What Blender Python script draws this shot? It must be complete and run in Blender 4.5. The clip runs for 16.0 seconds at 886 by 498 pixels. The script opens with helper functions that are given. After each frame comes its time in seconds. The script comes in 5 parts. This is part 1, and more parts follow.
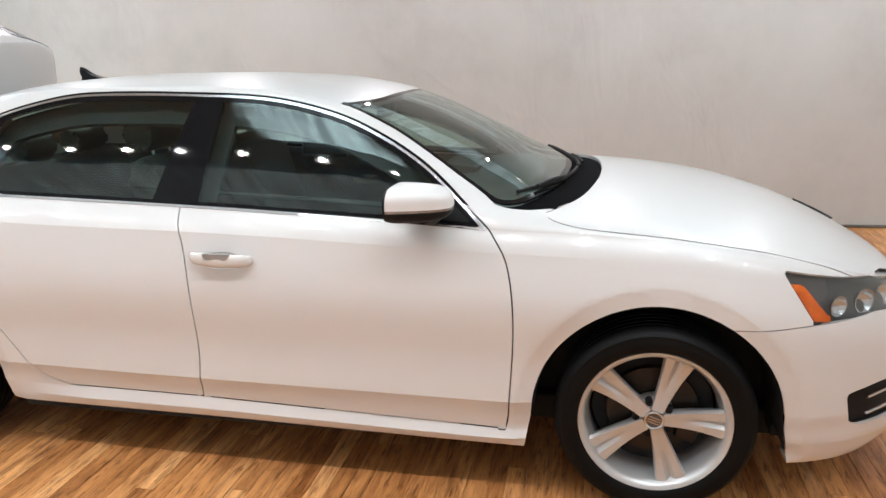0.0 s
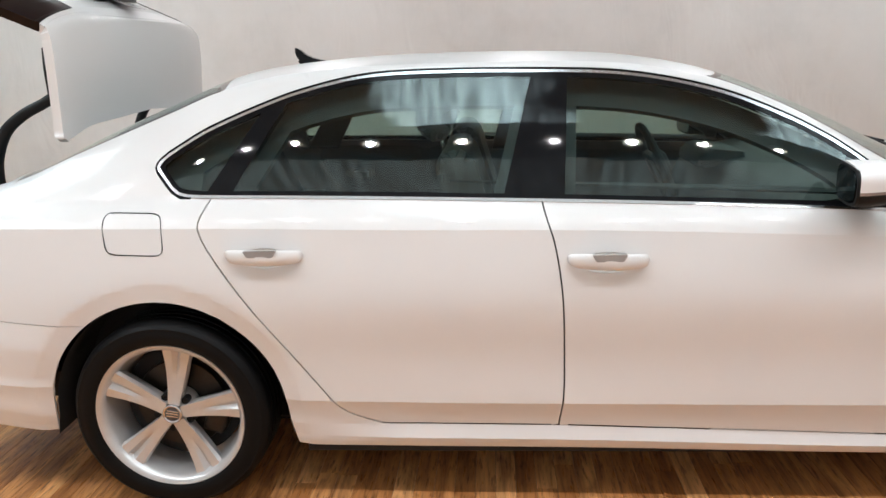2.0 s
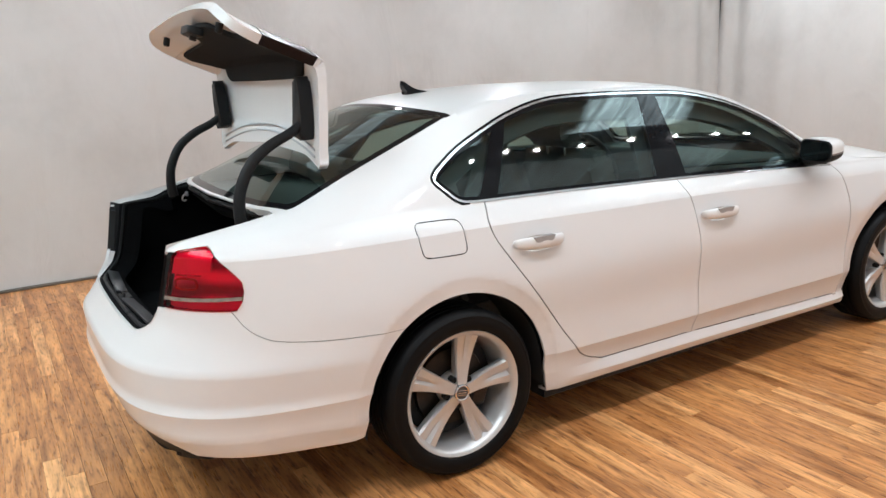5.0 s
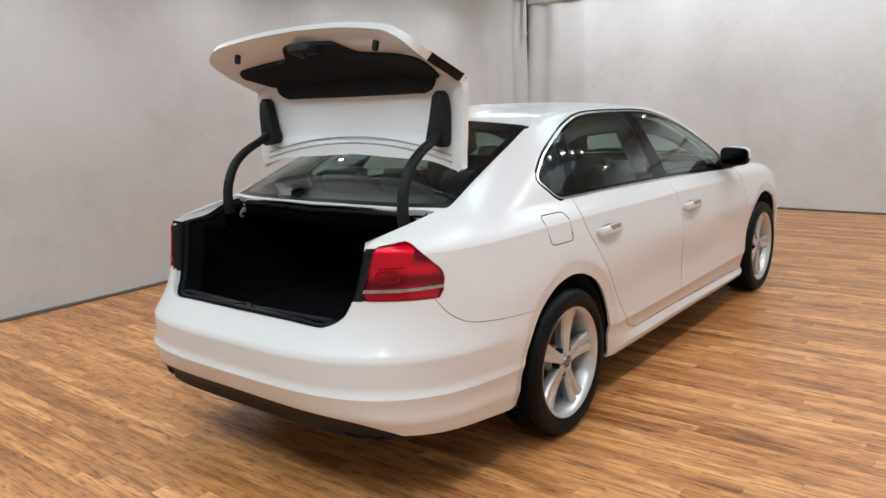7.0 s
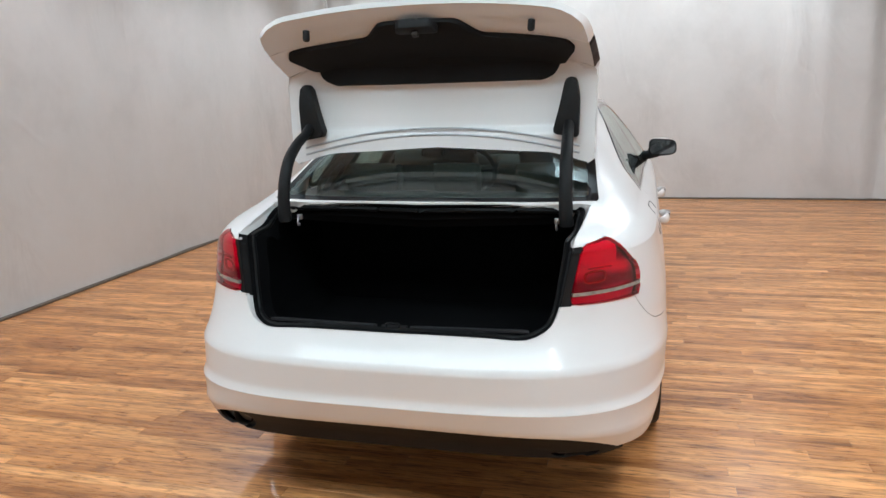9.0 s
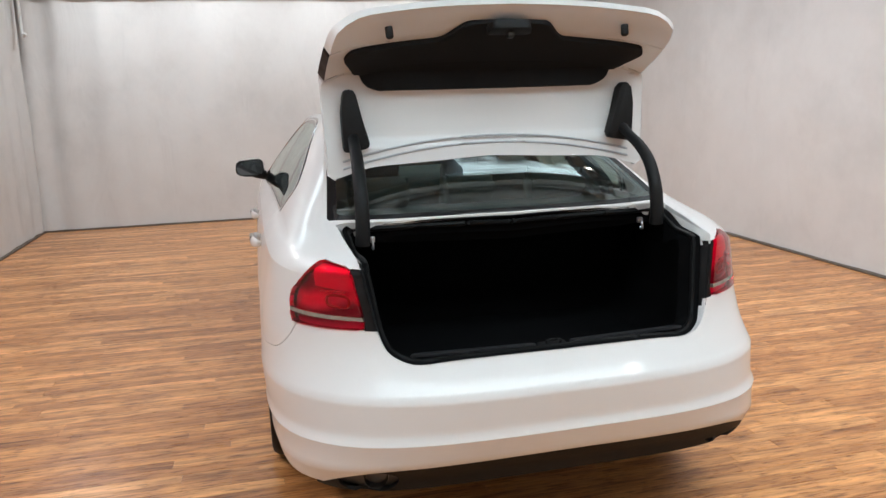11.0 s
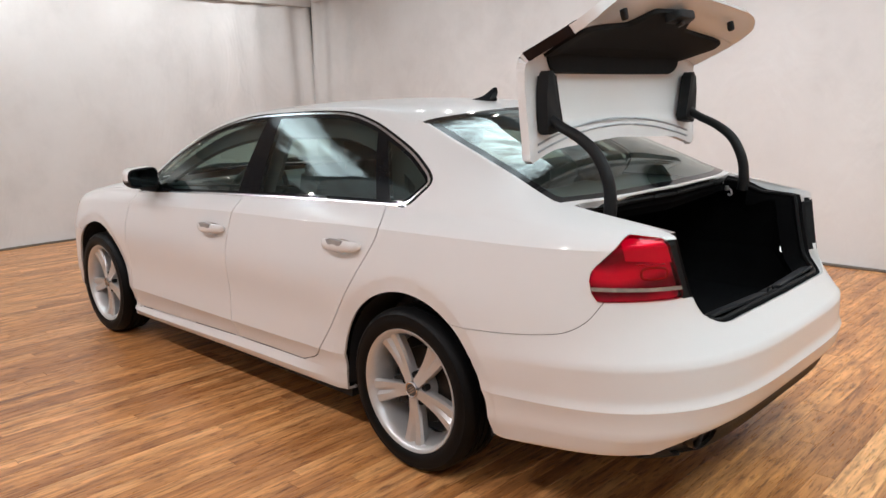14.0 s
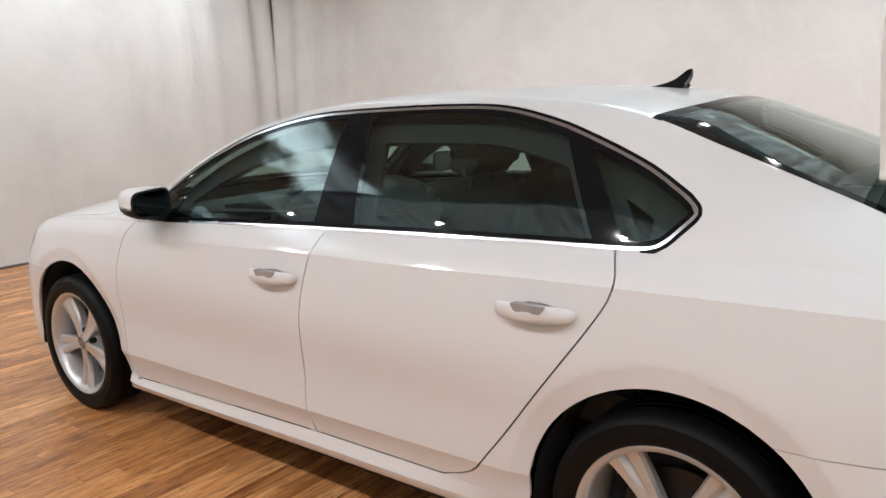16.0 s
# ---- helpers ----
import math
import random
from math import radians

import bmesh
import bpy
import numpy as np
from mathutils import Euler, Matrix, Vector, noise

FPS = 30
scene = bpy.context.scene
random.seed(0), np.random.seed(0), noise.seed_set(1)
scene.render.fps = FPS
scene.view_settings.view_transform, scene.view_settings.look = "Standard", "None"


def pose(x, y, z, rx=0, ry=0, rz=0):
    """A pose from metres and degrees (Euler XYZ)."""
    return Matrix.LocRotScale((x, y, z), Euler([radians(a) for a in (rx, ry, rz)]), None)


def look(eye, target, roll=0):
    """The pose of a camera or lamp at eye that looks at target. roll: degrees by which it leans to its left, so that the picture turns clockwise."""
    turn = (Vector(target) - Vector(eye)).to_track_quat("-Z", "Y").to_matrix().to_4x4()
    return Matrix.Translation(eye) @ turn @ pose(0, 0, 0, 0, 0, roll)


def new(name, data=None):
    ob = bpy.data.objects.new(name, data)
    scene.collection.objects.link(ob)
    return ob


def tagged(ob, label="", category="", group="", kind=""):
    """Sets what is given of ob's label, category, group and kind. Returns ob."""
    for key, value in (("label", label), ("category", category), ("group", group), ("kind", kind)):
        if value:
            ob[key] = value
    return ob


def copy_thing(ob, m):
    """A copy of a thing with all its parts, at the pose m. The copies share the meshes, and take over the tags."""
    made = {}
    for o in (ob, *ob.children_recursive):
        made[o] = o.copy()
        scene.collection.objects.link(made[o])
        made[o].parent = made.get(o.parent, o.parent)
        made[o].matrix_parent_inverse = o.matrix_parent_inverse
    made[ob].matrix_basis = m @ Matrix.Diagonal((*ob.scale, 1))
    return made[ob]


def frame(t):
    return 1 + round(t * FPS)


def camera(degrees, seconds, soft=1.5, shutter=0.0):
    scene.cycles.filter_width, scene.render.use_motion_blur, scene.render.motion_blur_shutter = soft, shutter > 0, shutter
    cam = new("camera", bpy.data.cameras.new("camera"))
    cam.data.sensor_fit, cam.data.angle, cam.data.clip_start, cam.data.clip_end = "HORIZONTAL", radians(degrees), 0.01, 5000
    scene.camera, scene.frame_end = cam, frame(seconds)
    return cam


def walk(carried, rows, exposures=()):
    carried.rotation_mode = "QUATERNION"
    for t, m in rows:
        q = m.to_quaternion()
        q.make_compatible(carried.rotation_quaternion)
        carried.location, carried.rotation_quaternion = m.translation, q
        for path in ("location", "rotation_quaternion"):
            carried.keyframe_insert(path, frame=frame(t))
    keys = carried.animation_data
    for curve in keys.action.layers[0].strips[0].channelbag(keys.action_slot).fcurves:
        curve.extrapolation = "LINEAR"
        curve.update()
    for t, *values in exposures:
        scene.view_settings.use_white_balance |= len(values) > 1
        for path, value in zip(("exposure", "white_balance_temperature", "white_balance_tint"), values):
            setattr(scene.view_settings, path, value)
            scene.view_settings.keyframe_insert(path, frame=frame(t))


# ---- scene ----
cam = camera(61.0, 16.0)
PATH = [
    (0, (2.605, -3.123, 1.493), (2.205, -1.233, 0.973), -1.3),
    (0.5, (2.206, -3.037, 1.465), (1.881, -1.134, 0.94), -1.3),
    (1, (1.82, -3.0, 1.448), (1.554, -1.087, 0.93), -1.6),
    (1.5, (1.433, -2.994, 1.429), (1.225, -1.072, 0.919), -1.9),
    (2, (1.042, -2.969, 1.407), (0.898, -1.04, 0.899), -2.0),
    (2.5, (0.673, -3.018, 1.4), (0.658, -1.083, 0.895), -2.2),
    (3, (0.34, -3.058, 1.424), (0.429, -1.125, 0.916), -2.4),
    (3.2, (0.186, -3.05, 1.431), (0.34, -1.122, 0.923), -2.3),
    (5.3, (-1.612, -3.021, 1.472), (-0.52, -1.405, 1.028), -2.8),
    (5.5, (-1.772, -2.976, 1.471), (-0.634, -1.39, 1.038), -2.8),
    (6, (-2.13, -2.814, 1.482), (-0.861, -1.322, 1.076), -2.6),
    (6.5, (-2.476, -2.637, 1.468), (-1.067, -1.273, 1.073), -2.5),
    (7, (-2.723, -2.354, 1.453), (-1.189, -1.134, 1.057), -2.4),
    (7.5, (-2.903, -2.005, 1.456), (-1.277, -0.912, 1.054), -2.2),
    (8, (-3.079, -1.616, 1.474), (-1.343, -0.713, 1.058), -2.0),
    (8.5, (-3.139, -1.201, 1.453), (-1.311, -0.502, 1.04), -1.9),
    (9, (-3.222, -0.776, 1.453), (-1.333, -0.27, 1.033), -1.7),
    (11.3, (-3.031, 1.086, 1.443), (-1.165, 0.487, 1.045), -1.8),
    (11.5, (-3.011, 1.256, 1.428), (-1.178, 0.564, 1.03), -1.8),
    (12, (-2.953, 1.648, 1.426), (-1.213, 0.741, 1.039), -1.7),
    (12.5, (-2.775, 1.99, 1.424), (-1.131, 0.919, 1.035), -1.7),
    (13, (-2.573, 2.319, 1.416), (-1.022, 1.117, 1.031), -1.6),
    (13.5, (-2.301, 2.533, 1.396), (-0.861, 1.199, 1.012), -1.6),
    (14, (-1.978, 2.67, 1.39), (-0.604, 1.269, 1.001), -1.7),
    (14.5, (-1.643, 2.771, 1.387), (-0.368, 1.28, 0.998), -1.7),
    (15, (-1.286, 2.745, 1.365), (-0.075, 1.2, 0.979), -1.7),
    (15.5, (-0.933, 2.641, 1.375), (0.27, 1.093, 0.981), -1.9),
    (16, (-0.595, 2.452, 1.384), (0.608, 0.906, 0.984), -2.1),
]
walk(cam, [(t, look(e, g, r)) for t, e, g, r in PATH], [(0.0, -0.28, 6300, 8), (3.0, -0.27, 6300, 8), (5.5, -0.38, 6180, 8), (7.5, -0.57, 6260, 9), (9.0, -0.47, 6100, 8), (12.0, -0.52, 6420, 11), (14.0, -0.46, 6480, 12), (16.0, -0.37, 6340, 9)])

# ---- light ----
world = bpy.data.worlds.new("world")
scene.world = world
world.use_nodes = True
world.node_tree.nodes["Background"].inputs[0].default_value = (1.0, 0.95, 0.9, 1)
world.node_tree.nodes["Background"].inputs[1].default_value = 0.05

ROOM_X0, ROOM_X1 = -7.0, 6.6
ROOM_Y0, ROOM_Y1 = -3.68, 3.39
ROOM_Z = 3.3
LAMP_POWER = 9.3
# the last three, at x -5.9, are added to light the unseen west wall
LAMPS = [(-2.9 + 0.47 * k + 0.07 * math.sin(5.1 * k), -1.88) for k in range(17)] + [(-1.9 + 1.6 * k, 2.75) for k in range(5)] + [(5.75, y) for y in (-2.4, -1.2, 0.0, 1.2, 2.4)] + [(-5.9, y) for y in (-2.4, 0.0, 2.4)]


# ---- materials ----
def material(name):
    m = bpy.data.materials.new(name)
    m.use_nodes = True
    nodes = m.node_tree.nodes
    return m, nodes, m.node_tree.links, nodes["Principled BSDF"]


def node(nodes, kind, **values):
    n = nodes.new(kind)
    for key, value in values.items():
        n.inputs[key].default_value = value
    return n


def ramp(nodes, *stops):
    n = nodes.new("ShaderNodeValToRGB")
    while len(n.color_ramp.elements) < len(stops):
        n.color_ramp.elements.new(0.5)
    for e, (at, colour) in zip(n.color_ramp.elements, stops):
        e.position, e.color = at, (*colour, 1)
    return n


def surface(name, colour, rough=0.5, metal=0.0, vary=0.12, scale=30.0, bump=0.0, coat=0.0, specular=0.5, spread=0.1, coat_rough=0.09):
    """A plain surface with colour and roughness varied at two scales, and fine relief."""
    m, nodes, links, bsdf = material(name)
    where = nodes.new("ShaderNodeTexCoord")
    fine = node(nodes, "ShaderNodeTexNoise", Scale=scale, Detail=6.0, Roughness=0.6)
    broad = node(nodes, "ShaderNodeTexNoise", Scale=scale * 0.09, Detail=3.0)
    for n in (fine, broad):
        links.new(where.outputs["Object"], n.inputs["Vector"])
    both = node(nodes, "ShaderNodeMath")
    both.operation = "ADD"
    links.new(fine.outputs["Fac"], both.inputs[0])
    links.new(broad.outputs["Fac"], both.inputs[1])
    tone = ramp(nodes, (0.3, [c * (1 - vary) for c in colour]), (0.7, [min(1.0, c * (1 + vary)) for c in colour]))
    half = node(nodes, "ShaderNodeMath")
    half.operation = "MULTIPLY"
    half.inputs[1].default_value = 0.5
    links.new(both.outputs[0], half.inputs[0])
    links.new(half.outputs[0], tone.inputs[0])
    links.new(tone.outputs[0], bsdf.inputs["Base Color"])
    gloss = node(nodes, "ShaderNodeMapRange")
    gloss.inputs["To Min"].default_value = max(0.02, rough - spread)
    gloss.inputs["To Max"].default_value = min(1.0, rough + spread)
    links.new(half.outputs[0], gloss.inputs["Value"])
    links.new(gloss.outputs[0], bsdf.inputs["Roughness"])
    bsdf.inputs["Metallic"].default_value = metal
    bsdf.inputs["Coat Weight"].default_value = coat
    bsdf.inputs["Coat Roughness"].default_value = coat_rough
    bsdf.inputs["Specular IOR Level"].default_value = specular
    if bump:
        b = node(nodes, "ShaderNodeBump", Strength=bump, Distance=0.002)
        links.new(fine.outputs["Fac"], b.inputs["Height"])
        links.new(b.outputs[0], bsdf.inputs["Normal"])
    return m


def glass(name, tint, gloss=0.085):
    """A thin tinted pane: light passes straight through, and gloss follows the Fresnel law."""
    m, nodes, links, bsdf = material(name)
    nodes.remove(bsdf)
    clear = node(nodes, "ShaderNodeBsdfTransparent", Color=(*tint, 1))
    shine = node(nodes, "ShaderNodeBsdfGlossy", Color=(0.93, 1.0, 0.98, 1), Roughness=0.006)
    slant = node(nodes, "ShaderNodeLayerWeight", Blend=0.5)
    steep = node(nodes, "ShaderNodeMath")
    steep.operation = "POWER"
    steep.inputs[1].default_value = 4.4
    links.new(slant.outputs["Facing"], steep.inputs[0])
    fresnel = node(nodes, "ShaderNodeMapRange")
    fresnel.inputs["To Min"].default_value = gloss
    links.new(steep.outputs[0], fresnel.inputs["Value"])
    mix = nodes.new("ShaderNodeMixShader")
    links.new(fresnel.outputs[0], mix.inputs[0])
    links.new(clear.outputs[0], mix.inputs[1])
    links.new(shine.outputs[0], mix.inputs[2])
    links.new(mix.outputs[0], nodes["Material Output"].inputs[0])
    return m


def wood():
    m, nodes, links, bsdf = material("strip wood")
    where = nodes.new("ShaderNodeNewGeometry")
    info = nodes.new("ShaderNodeObjectInfo")
    chance = node(nodes, "ShaderNodeMath")
    chance.operation = "ADD"
    links.new(where.outputs["Random Per Island"], chance.inputs[0])
    links.new(info.outputs["Random"], chance.inputs[1])
    part = node(nodes, "ShaderNodeMath")
    part.operation = "FRACT"
    links.new(chance.outputs[0], part.inputs[0])
    apart = node(nodes, "ShaderNodeVectorMath")
    apart.operation = "MULTIPLY"
    apart.inputs[1].default_value = (37.0, 53.0, 0)
    links.new(part.outputs[0], apart.inputs[0])
    moved = node(nodes, "ShaderNodeVectorMath")
    links.new(where.outputs["Position"], moved.inputs[0])
    links.new(apart.outputs[0], moved.inputs[1])
    stretch = node(nodes, "ShaderNodeMapping")
    stretch.inputs["Scale"].default_value = (24.0, 1.15, 1.0)
    links.new(moved.outputs[0], stretch.inputs["Vector"])
    grain = node(nodes, "ShaderNodeTexNoise", Scale=1.6, Detail=8.0, Roughness=0.62, Distortion=0.7)
    links.new(stretch.outputs[0], grain.inputs["Vector"])
    fine = node(nodes, "ShaderNodeTexNoise", Scale=9.0, Detail=4.0)
    links.new(stretch.outputs[0], fine.inputs["Vector"])
    base = ramp(nodes, (0.0, (0.40, 0.166, 0.053)), (0.3, (0.53, 0.238, 0.084)), (0.7, (0.61, 0.290, 0.108)), (1.0, (0.72, 0.375, 0.155)))
    links.new(part.outputs[0], base.inputs[0])
    veins = ramp(nodes, (0.32, (0.30, 0.21, 0.15)), (0.43, (0.70, 0.62, 0.56)), (0.51, (1.03, 1.0, 0.96)), (0.63, (1.42, 1.46, 1.46)))
    mix = nodes.new("ShaderNodeMix")
    mix.data_type, mix.blend_type = "RGBA", "MULTIPLY"
    mix.inputs[0].default_value = 1.0
    links.new(base.outputs[0], mix.inputs[6])
    wide = node(nodes, "ShaderNodeMapping")
    wide.inputs["Scale"].default_value = (7.0, 1.5, 1.0)
    links.new(moved.outputs[0], wide.inputs["Vector"])
    streak = node(nodes, "ShaderNodeTexNoise", Scale=1.5, Detail=5.0, Roughness=0.6, Distortion=1.2)
    links.new(wide.outputs[0], streak.inputs["Vector"])
    both = nodes.new("ShaderNodeMix")
    both.data_type = "FLOAT"
    both.inputs[0].default_value = 0.5
    links.new(grain.outputs["Fac"], both.inputs[2])
    links.new(streak.outputs["Fac"], both.inputs[3])
    links.new(both.outputs[0], veins.inputs[0])
    links.new(veins.outputs[0], mix.inputs[7])
    short = node(nodes, "ShaderNodeMapping")
    short.inputs["Scale"].default_value = (70.0, 9.0, 1.0)
    links.new(moved.outputs[0], short.inputs["Vector"])
    speck = node(nodes, "ShaderNodeTexNoise", Scale=1.1, Detail=3.0, Roughness=0.55)
    links.new(short.outputs[0], speck.inputs["Vector"])
    flecks = ramp(nodes, (0.32, (0.34, 0.25, 0.19)), (0.455, (1.0, 1.0, 1.0)))
    links.new(speck.outputs["Fac"], flecks.inputs[0])
    dotted = nodes.new("ShaderNodeMix")
    dotted.data_type, dotted.blend_type = "RGBA", "MULTIPLY"
    dotted.inputs[0].default_value = 0.85
    links.new(mix.outputs[2], dotted.inputs[6])
    links.new(flecks.outputs[0], dotted.inputs[7])
    links.new(dotted.outputs[2], bsdf.inputs["Base Color"])
    rough = node(nodes, "ShaderNodeMapRange")
    rough.inputs["To Min"].default_value, rough.inputs["To Max"].default_value = 0.20, 0.40
    links.new(fine.outputs["Fac"], rough.inputs["Value"])
    links.new(rough.outputs[0], bsdf.inputs["Roughness"])
    b = node(nodes, "ShaderNodeBump", Strength=0.12, Distance=0.001)
    links.new(grain.outputs["Fac"], b.inputs["Height"])
    links.new(b.outputs[0], bsdf.inputs["Normal"])
    return m


def cloth():
    """White cotton hanging: weave, soft creases, faint stains."""
    m, nodes, links, bsdf = material("white drape cloth")
    where = nodes.new("ShaderNodeNewGeometry")
    broad = node(nodes, "ShaderNodeTexNoise", Scale=0.9, Detail=5.0, Roughness=0.65)
    tall = node(nodes, "ShaderNodeMapping")
    tall.inputs["Scale"].default_value = (1.3, 1.3, 0.6)
    links.new(where.outputs["Position"], tall.inputs["Vector"])
    crease = node(nodes, "ShaderNodeTexNoise", Scale=1.7, Detail=3.5, Roughness=0.5, Distortion=1.3)
    weave = node(nodes, "ShaderNodeTexNoise", Scale=260.0, Detail=2.0)
    links.new(where.outputs["Position"], broad.inputs["Vector"])
    links.new(tall.outputs[0], crease.inputs["Vector"])
    links.new(where.outputs["Position"], weave.inputs["Vector"])
    tone = ramp(nodes, (0.25, (0.56, 0.545, 0.53)), (0.5, (0.65, 0.635, 0.62)), (0.8, (0.70, 0.69, 0.68)))
    links.new(broad.outputs["Fac"], tone.inputs[0])
    links.new(tone.outputs[0], bsdf.inputs["Base Color"])
    bsdf.inputs["Roughness"].default_value = 0.85
    bent = node(nodes, "ShaderNodeMapping")
    bent.inputs["Scale"].default_value = (0.8, 0.8, 0.45)
    bent.inputs["Rotation"].default_value = (0.25, 0.25, 0.0)
    links.new(where.outputs["Position"], bent.inputs["Vector"])
    lines = node(nodes, "ShaderNodeTexNoise", Scale=0.9, Detail=2.0, Roughness=0.45, Distortion=0.8)
    links.new(bent.outputs[0], lines.inputs["Vector"])
    off = node(nodes, "ShaderNodeMath")
    off.operation = "SUBTRACT"
    off.inputs[1].default_value = 0.5
    links.new(lines.outputs["Fac"], off.inputs[0])
    away = node(nodes, "ShaderNodeMath")
    away.operation = "ABSOLUTE"
    links.new(off.outputs[0], away.inputs[0])
    ridge = node(nodes, "ShaderNodeMapRange")
    ridge.interpolation_type = "SMOOTHSTEP"
    ridge.inputs["From Max"].default_value = 0.03
    ridge.inputs["To Min"].default_value, ridge.inputs["To Max"].default_value = 1.0, 0.0
    links.new(away.outputs[0], ridge.inputs["Value"])
    b0 = node(nodes, "ShaderNodeBump", Strength=0.16, Distance=0.012)
    links.new(ridge.outputs[0], b0.inputs["Height"])
    b1 = node(nodes, "ShaderNodeBump", Strength=0.34, Distance=0.06)
    links.new(crease.outputs["Fac"], b1.inputs["Height"])
    links.new(b0.outputs[0], b1.inputs["Normal"])
    b2 = node(nodes, "ShaderNodeBump", Strength=0.2, Distance=0.001)
    links.new(weave.outputs["Fac"], b2.inputs["Height"])
    links.new(b1.outputs[0], b2.inputs["Normal"])
    links.new(b2.outputs[0], bsdf.inputs["Normal"])
    return m


def glowing(name, colour, strength):
    m, nodes, links, bsdf = material(name)
    bsdf.inputs["Emission Color"].default_value = (*colour, 1)
    bsdf.inputs["Emission Strength"].default_value = strength
    return m


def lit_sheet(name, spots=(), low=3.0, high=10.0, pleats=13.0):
    """Pleated white sheet, its glow and fold shading put into the emission: bright folds round each spot (x, half
    width), dim between; glowing all over without spots.
    """
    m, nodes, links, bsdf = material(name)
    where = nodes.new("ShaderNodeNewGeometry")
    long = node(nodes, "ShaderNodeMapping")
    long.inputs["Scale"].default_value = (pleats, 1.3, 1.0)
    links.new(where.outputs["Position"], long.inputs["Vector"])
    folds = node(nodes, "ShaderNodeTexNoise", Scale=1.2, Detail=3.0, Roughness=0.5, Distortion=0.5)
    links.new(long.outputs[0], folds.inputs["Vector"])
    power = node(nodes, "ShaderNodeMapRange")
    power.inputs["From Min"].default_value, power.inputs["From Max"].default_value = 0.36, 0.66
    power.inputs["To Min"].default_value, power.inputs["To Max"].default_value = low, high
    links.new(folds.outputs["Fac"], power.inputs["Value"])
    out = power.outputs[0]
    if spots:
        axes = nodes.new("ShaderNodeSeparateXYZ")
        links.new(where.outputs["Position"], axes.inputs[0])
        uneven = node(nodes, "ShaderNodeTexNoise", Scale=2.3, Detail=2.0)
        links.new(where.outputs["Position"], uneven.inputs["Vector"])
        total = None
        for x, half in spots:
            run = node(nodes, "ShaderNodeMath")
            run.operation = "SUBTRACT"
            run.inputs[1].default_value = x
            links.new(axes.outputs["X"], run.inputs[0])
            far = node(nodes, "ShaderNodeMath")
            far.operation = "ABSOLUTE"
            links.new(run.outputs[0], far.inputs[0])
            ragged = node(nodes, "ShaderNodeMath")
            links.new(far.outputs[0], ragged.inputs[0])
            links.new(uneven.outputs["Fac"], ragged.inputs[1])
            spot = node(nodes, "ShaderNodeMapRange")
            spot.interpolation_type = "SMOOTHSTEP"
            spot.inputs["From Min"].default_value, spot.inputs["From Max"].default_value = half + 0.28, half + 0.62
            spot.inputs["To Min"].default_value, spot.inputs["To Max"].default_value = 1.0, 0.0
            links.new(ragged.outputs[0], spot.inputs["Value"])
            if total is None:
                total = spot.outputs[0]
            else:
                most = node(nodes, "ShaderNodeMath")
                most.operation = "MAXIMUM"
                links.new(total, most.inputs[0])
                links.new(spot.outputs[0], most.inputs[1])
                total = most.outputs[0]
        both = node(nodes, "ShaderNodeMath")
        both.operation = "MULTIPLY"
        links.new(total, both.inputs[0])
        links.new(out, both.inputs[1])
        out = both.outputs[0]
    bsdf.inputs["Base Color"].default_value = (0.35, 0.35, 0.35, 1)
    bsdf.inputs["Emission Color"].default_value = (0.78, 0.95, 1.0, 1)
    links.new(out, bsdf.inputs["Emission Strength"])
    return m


def lens_red(name, colour, deep):
    """Ribbed red lamp lens."""
    m, nodes, links, bsdf = material(name)
    where = nodes.new("ShaderNodeTexCoord")
    waves = node(nodes, "ShaderNodeTexWave", Scale=9.0, Distortion=1.0, Detail=1.0)
    waves.bands_direction = "Z"
    links.new(where.outputs["Object"], waves.inputs["Vector"])
    cells = node(nodes, "ShaderNodeTexNoise", Scale=16.0, Detail=3.0)
    links.new(where.outputs["Object"], cells.inputs["Vector"])
    tone = ramp(nodes, (0.32, deep), (0.7, colour))
    links.new(cells.outputs["Fac"], tone.inputs[0])
    links.new(tone.outputs[0], bsdf.inputs["Base Color"])
    bsdf.inputs["Roughness"].default_value = 0.08
    bsdf.inputs["Specular IOR Level"].default_value = 0.35
    bsdf.inputs["Coat Weight"].default_value = 0.1
    bsdf.inputs["Coat Roughness"].default_value = 0.02
    b = node(nodes, "ShaderNodeBump", Strength=0.15, Distance=0.004)
    links.new(waves.outputs["Fac"], b.inputs["Height"])
    links.new(b.outputs[0], bsdf.inputs["Normal"])
    return m


def reflector():
    """Silvered lamp back, pressed in small cells, with a darker band across."""
    m, nodes, links, bsdf = material("silvered lamp back")
    where = nodes.new("ShaderNodeTexCoord")
    cells = node(nodes, "ShaderNodeTexVoronoi", Scale=34.0)
    links.new(where.outputs["Object"], cells.inputs["Vector"])
    waves = node(nodes, "ShaderNodeTexWave", Scale=3.1, Distortion=5.0, Detail=2.0)
    waves.bands_direction = "Z"
    links.new(where.outputs["Object"], waves.inputs["Vector"])
    tone = ramp(nodes, (0.1, (0.22, 0.22, 0.24)), (0.5, (0.56, 0.56, 0.59)), (0.9, (0.90, 0.90, 0.92)))
    links.new(waves.outputs["Fac"], tone.inputs[0])
    links.new(tone.outputs[0], bsdf.inputs["Base Color"])
    bsdf.inputs["Metallic"].default_value = 0.35
    bsdf.inputs["Roughness"].default_value = 0.33
    b = node(nodes, "ShaderNodeBump", Strength=0.55, Distance=0.006)
    links.new(cells.outputs["Distance"], b.inputs["Height"])
    links.new(b.outputs[0], bsdf.inputs["Normal"])
    return m


